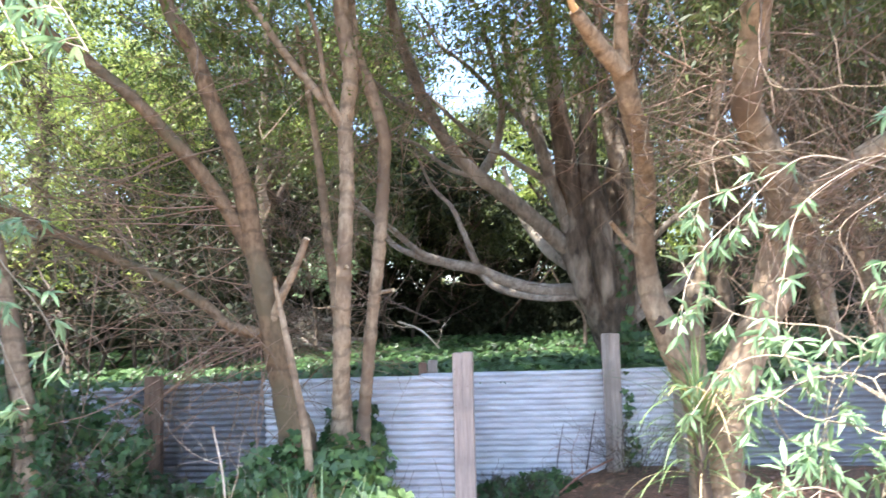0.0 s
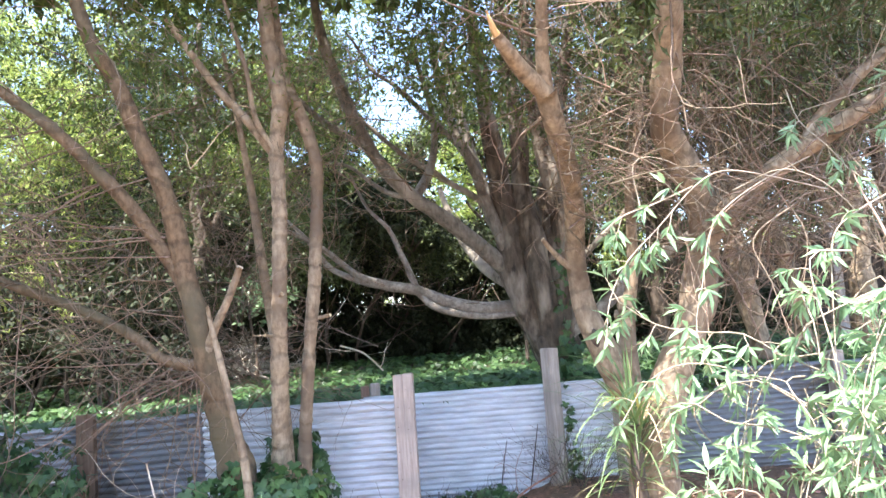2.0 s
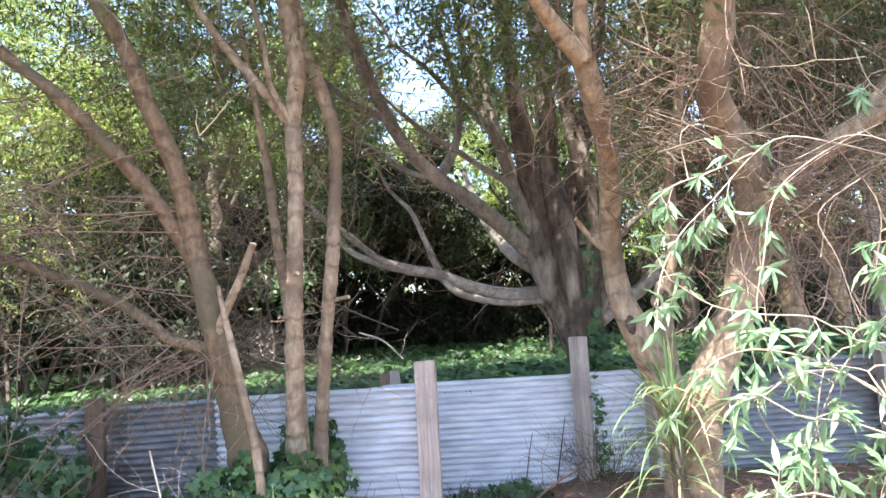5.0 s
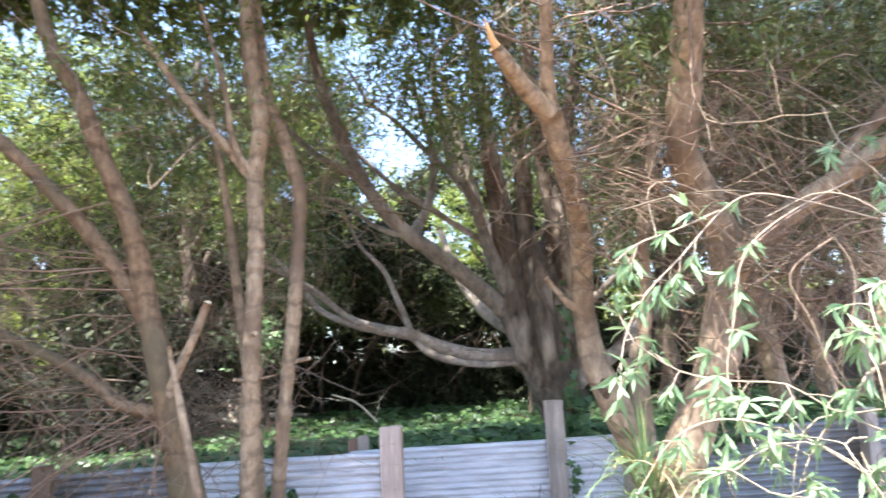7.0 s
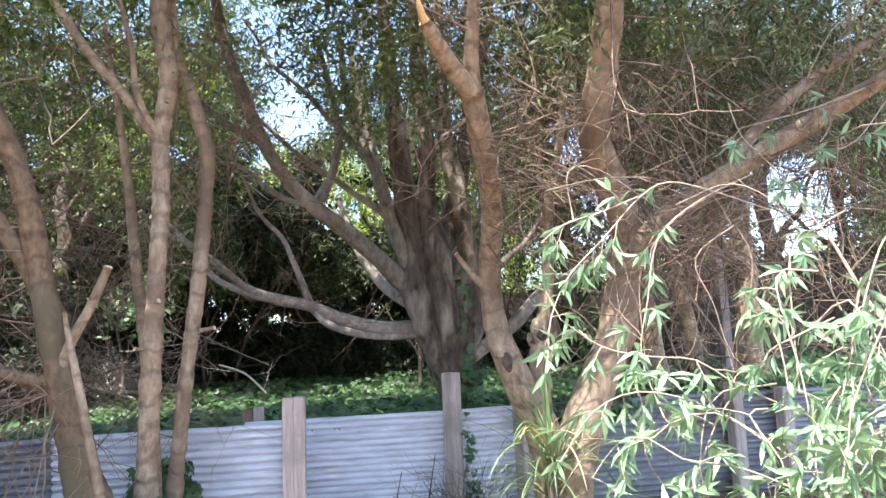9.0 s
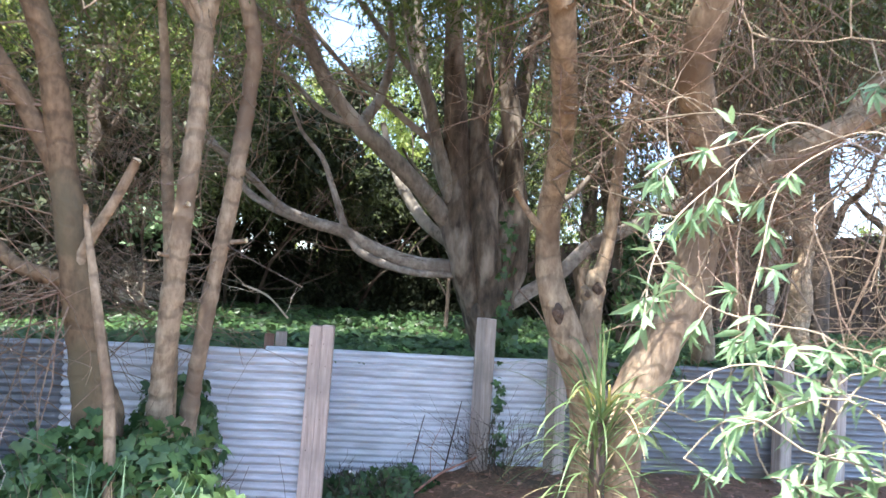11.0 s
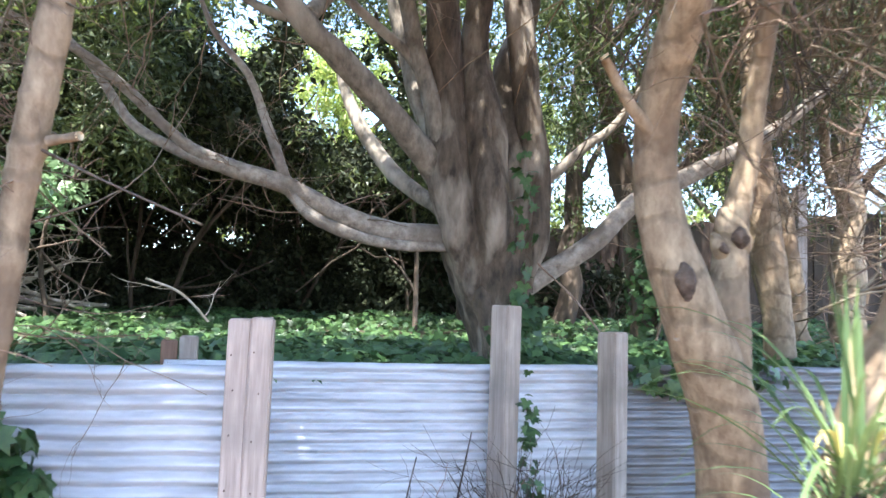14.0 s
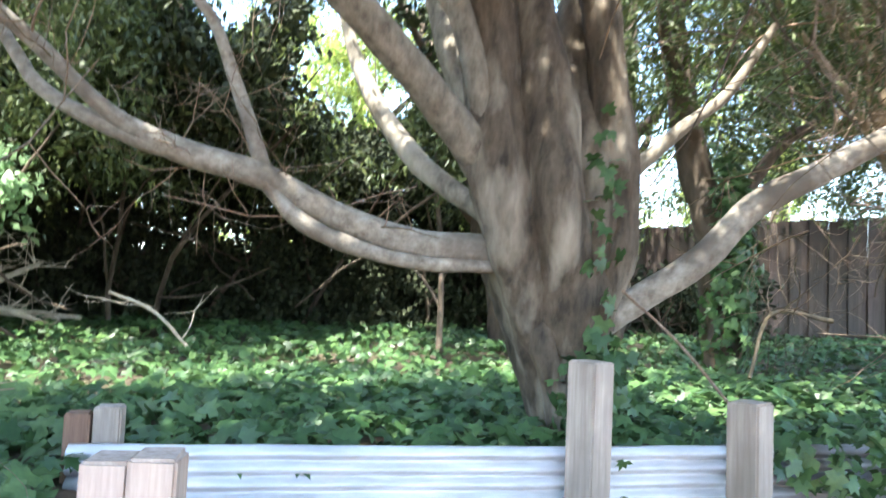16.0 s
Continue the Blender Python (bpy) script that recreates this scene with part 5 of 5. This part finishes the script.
spray("high twig with a few green leaves", [
    [(2.65, 3.6, 2.57), (2.2, 3.5, 2.4), (1.85, 3.55, 2.32)],
    [(2.6, 3.5, 2.45), (2.3, 3.4, 2.2), (2.05, 3.4, 2.15)],
], (4, 7), 9, (0.07, 0.11), shoots=0.3)


# ---- dead wood and litter ----
def dead_branch(label, rows, seed, kids=5, mat=None):
    g = np.random.default_rng(seed)
    t = thing("fallen_branch", label, "branch", rows[0][:3])
    limb("stick", rows, t, mat or M_DEAD, 8, 0.2)
    geo = Geo()
    line = smooth_line(rows)
    for _ in range(kids):
        k = g.integers(1, len(line) - 1)
        twig_tree(geo, line[k, :3], g.normal(size=3) + (0, 0, 0.5), 0.45, line[k, 3] * 0.4, 1, g, 4)
    under("twig", geo.mesh("twig", mat or M_DEAD), t, kind="stuff")


dead_branch("bleached fallen branch lying on the ivy", [(-4.2, 11.6, 0.95, 0.05), (-3.4, 11.7, 1.03, 0.05), (-2.7, 11.8, 1.0, 0.04), (-2.2, 11.7, 0.98, 0.02)], 1)
dead_branch("bleached broken branch propped in the ivy", [(-3.6, 10.6, 0.9, 0.03), (-3.2, 10.8, 1.2, 0.025), (-2.9, 10.9, 1.5, 0.015)], 2)
dead_branch("forked pale twig standing out of the ivy", [(-0.9, 9.6, 0.9, 0.012), (-1.15, 9.6, 1.15, 0.012), (-1.45, 9.6, 1.27, 0.012)], 3, 2)
dead_branch("thin dry stick leaning on the fence post", [(1.42, 6.55, 1.0, 0.006), (1.35, 6.8, 1.2, 0.006), (1.2, 7.0, 1.4, 0.005)], 4, 1, M_TANTWIG)
dead_branch("dead brushwood at the foot of the iron", [(0.35, 6.2, -0.12, 0.008), (0.55, 6.25, 0.02, 0.008), (0.8, 6.25, 0.14, 0.006)], 5, 4, M_STICK)
dead_branch("tall thin dry stem before the ivy", [(-1.42, 3.6, -0.2, 0.007), (-1.42, 3.6, 0.5, 0.006), (-1.48, 3.6, 0.85, 0.004)], 6, 3)


dead_branch("dry vine stem against the iron sheet", [(0.33, 6.53, -0.15, 0.005), (0.38, 6.535, 0.15, 0.004), (0.43, 6.54, 0.38, 0.003)], 7, 2, M_DARKBARK)
dead_branch("dry vine stem against the iron sheet", [(0.60, 6.53, -0.05, 0.006), (0.66, 6.535, 0.25, 0.005), (0.71, 6.54, 0.5, 0.003)], 8, 3, M_DARKBARK)
dead_branch("cut branch lying across the ivy", [(2.7, 8.4, 0.9, 0.012), (2.92, 8.5, 1.31, 0.014), (3.37, 8.5, 1.28, 0.016)], 9, 2, M_TANTWIG)
dead_branch("broken grey branches heaped under the hedge", [(-4.4, 10.2, 0.95, 0.03), (-3.6, 10.4, 1.1, 0.03), (-2.6, 10.6, 0.95, 0.02)], 10, 10)
dead_branch("broken grey branches heaped under the hedge", [(-4.0, 9.6, 1.5, 0.025), (-3.3, 9.8, 1.2, 0.025), (-2.5, 10.0, 0.9, 0.02)], 11, 10)
dead_branch("bleached broken branches at the edge of the hedge", [(-3.3, 11.1, 0.95, 0.03), (-2.9, 11.3, 1.25, 0.03), (-2.5, 11.5, 1.5, 0.015)], 18, 12)
dead_branch("bleached broken branches at the edge of the hedge", [(-3.5, 11.4, 1.3, 0.025), (-2.9, 11.2, 1.12, 0.025), (-2.3, 11.1, 0.95, 0.02)], 19, 12)
stake = thing("fence_post", "square grey timber post behind the trees", "post", (5.24, 10.0, 0.8))
ob = part("post", block("post", (0.12, 0.12, 1.75), M_POST, 0.006, 0.001, 31), stake)
# Post added as a support; the blue object on it is of unknown kind.
tub_post = thing("fence_post", "dark timber post added to hold the blue object", "post", (5.2, 13.2, 0.85))
ob = part("post", block("post", (0.12, 0.12, 1.62), M_PALING, 0.006, 0.001, 32), tub_post)
tub = thing("blue_object", "small bright blue object of unknown kind, shaped as a tub on a post", "tub", (5.2, 13.2, 2.47))
under("body", Geo().tube([(5.2, 13.2, 2.47, 0.07), (5.2, 13.2, 2.5, 0.085), (5.2, 13.2, 2.62, 0.095)], 16).mesh("body", M_BLUE), tub)
under("rim", Geo().tube([(5.2, 13.2, 2.61, 0.10), (5.2, 13.2, 2.635, 0.10)], 16).mesh("rim", M_BLUE), tub)


def litter():
    g, geo = np.random.default_rng(8), Geo()
    for _ in range(5200):
        x, y = g.uniform(-4.5, 5.5), g.uniform(3.6, 6.45)
        if y > fence_line(x) - 0.05:
            continue
        a, l = g.uniform(0, 6.28), g.uniform(0.04, 0.16)
        z = 0.012 + ground_height(x, y) + abs(g.normal()) * 0.012
        d = np.array((math.cos(a), math.sin(a), g.normal() * 0.15)) * l
        geo.tube([(x, y, z, 0.0022), (x + d[0] * 0.5, y + d[1] * 0.5, z + d[2] * 0.5 + 0.006, 0.002), (x + d[0], y + d[1], z + d[2], 0.001)], 3, cap=False)
    t = thing("litter", "reddish brown dead needles and sticks on the ground", "litter", kind="stuff")
    under("needles", geo.mesh("needles", M_STICK), t, kind="stuff")
    p = np.column_stack([g.uniform(-4.5, 5.5, 2600), g.uniform(3.6, 6.4, 2600), g.uniform(0.01, 0.04, 2600)])
    for q in p:
        q[2] += ground_height(q[0], q[1])
    under("dead_leaves", leaf_mesh("dead_leaves", p, unit(g.normal(size=p.shape) * (1, 1, 0.2)), unit(g.normal(size=p.shape) * 0.4 + (0, 0, 1)), g.uniform(0.03, 0.07, len(p)), (BROAD_V, SIMPLE_F), M_STICK), t, kind="stuff")


litter()
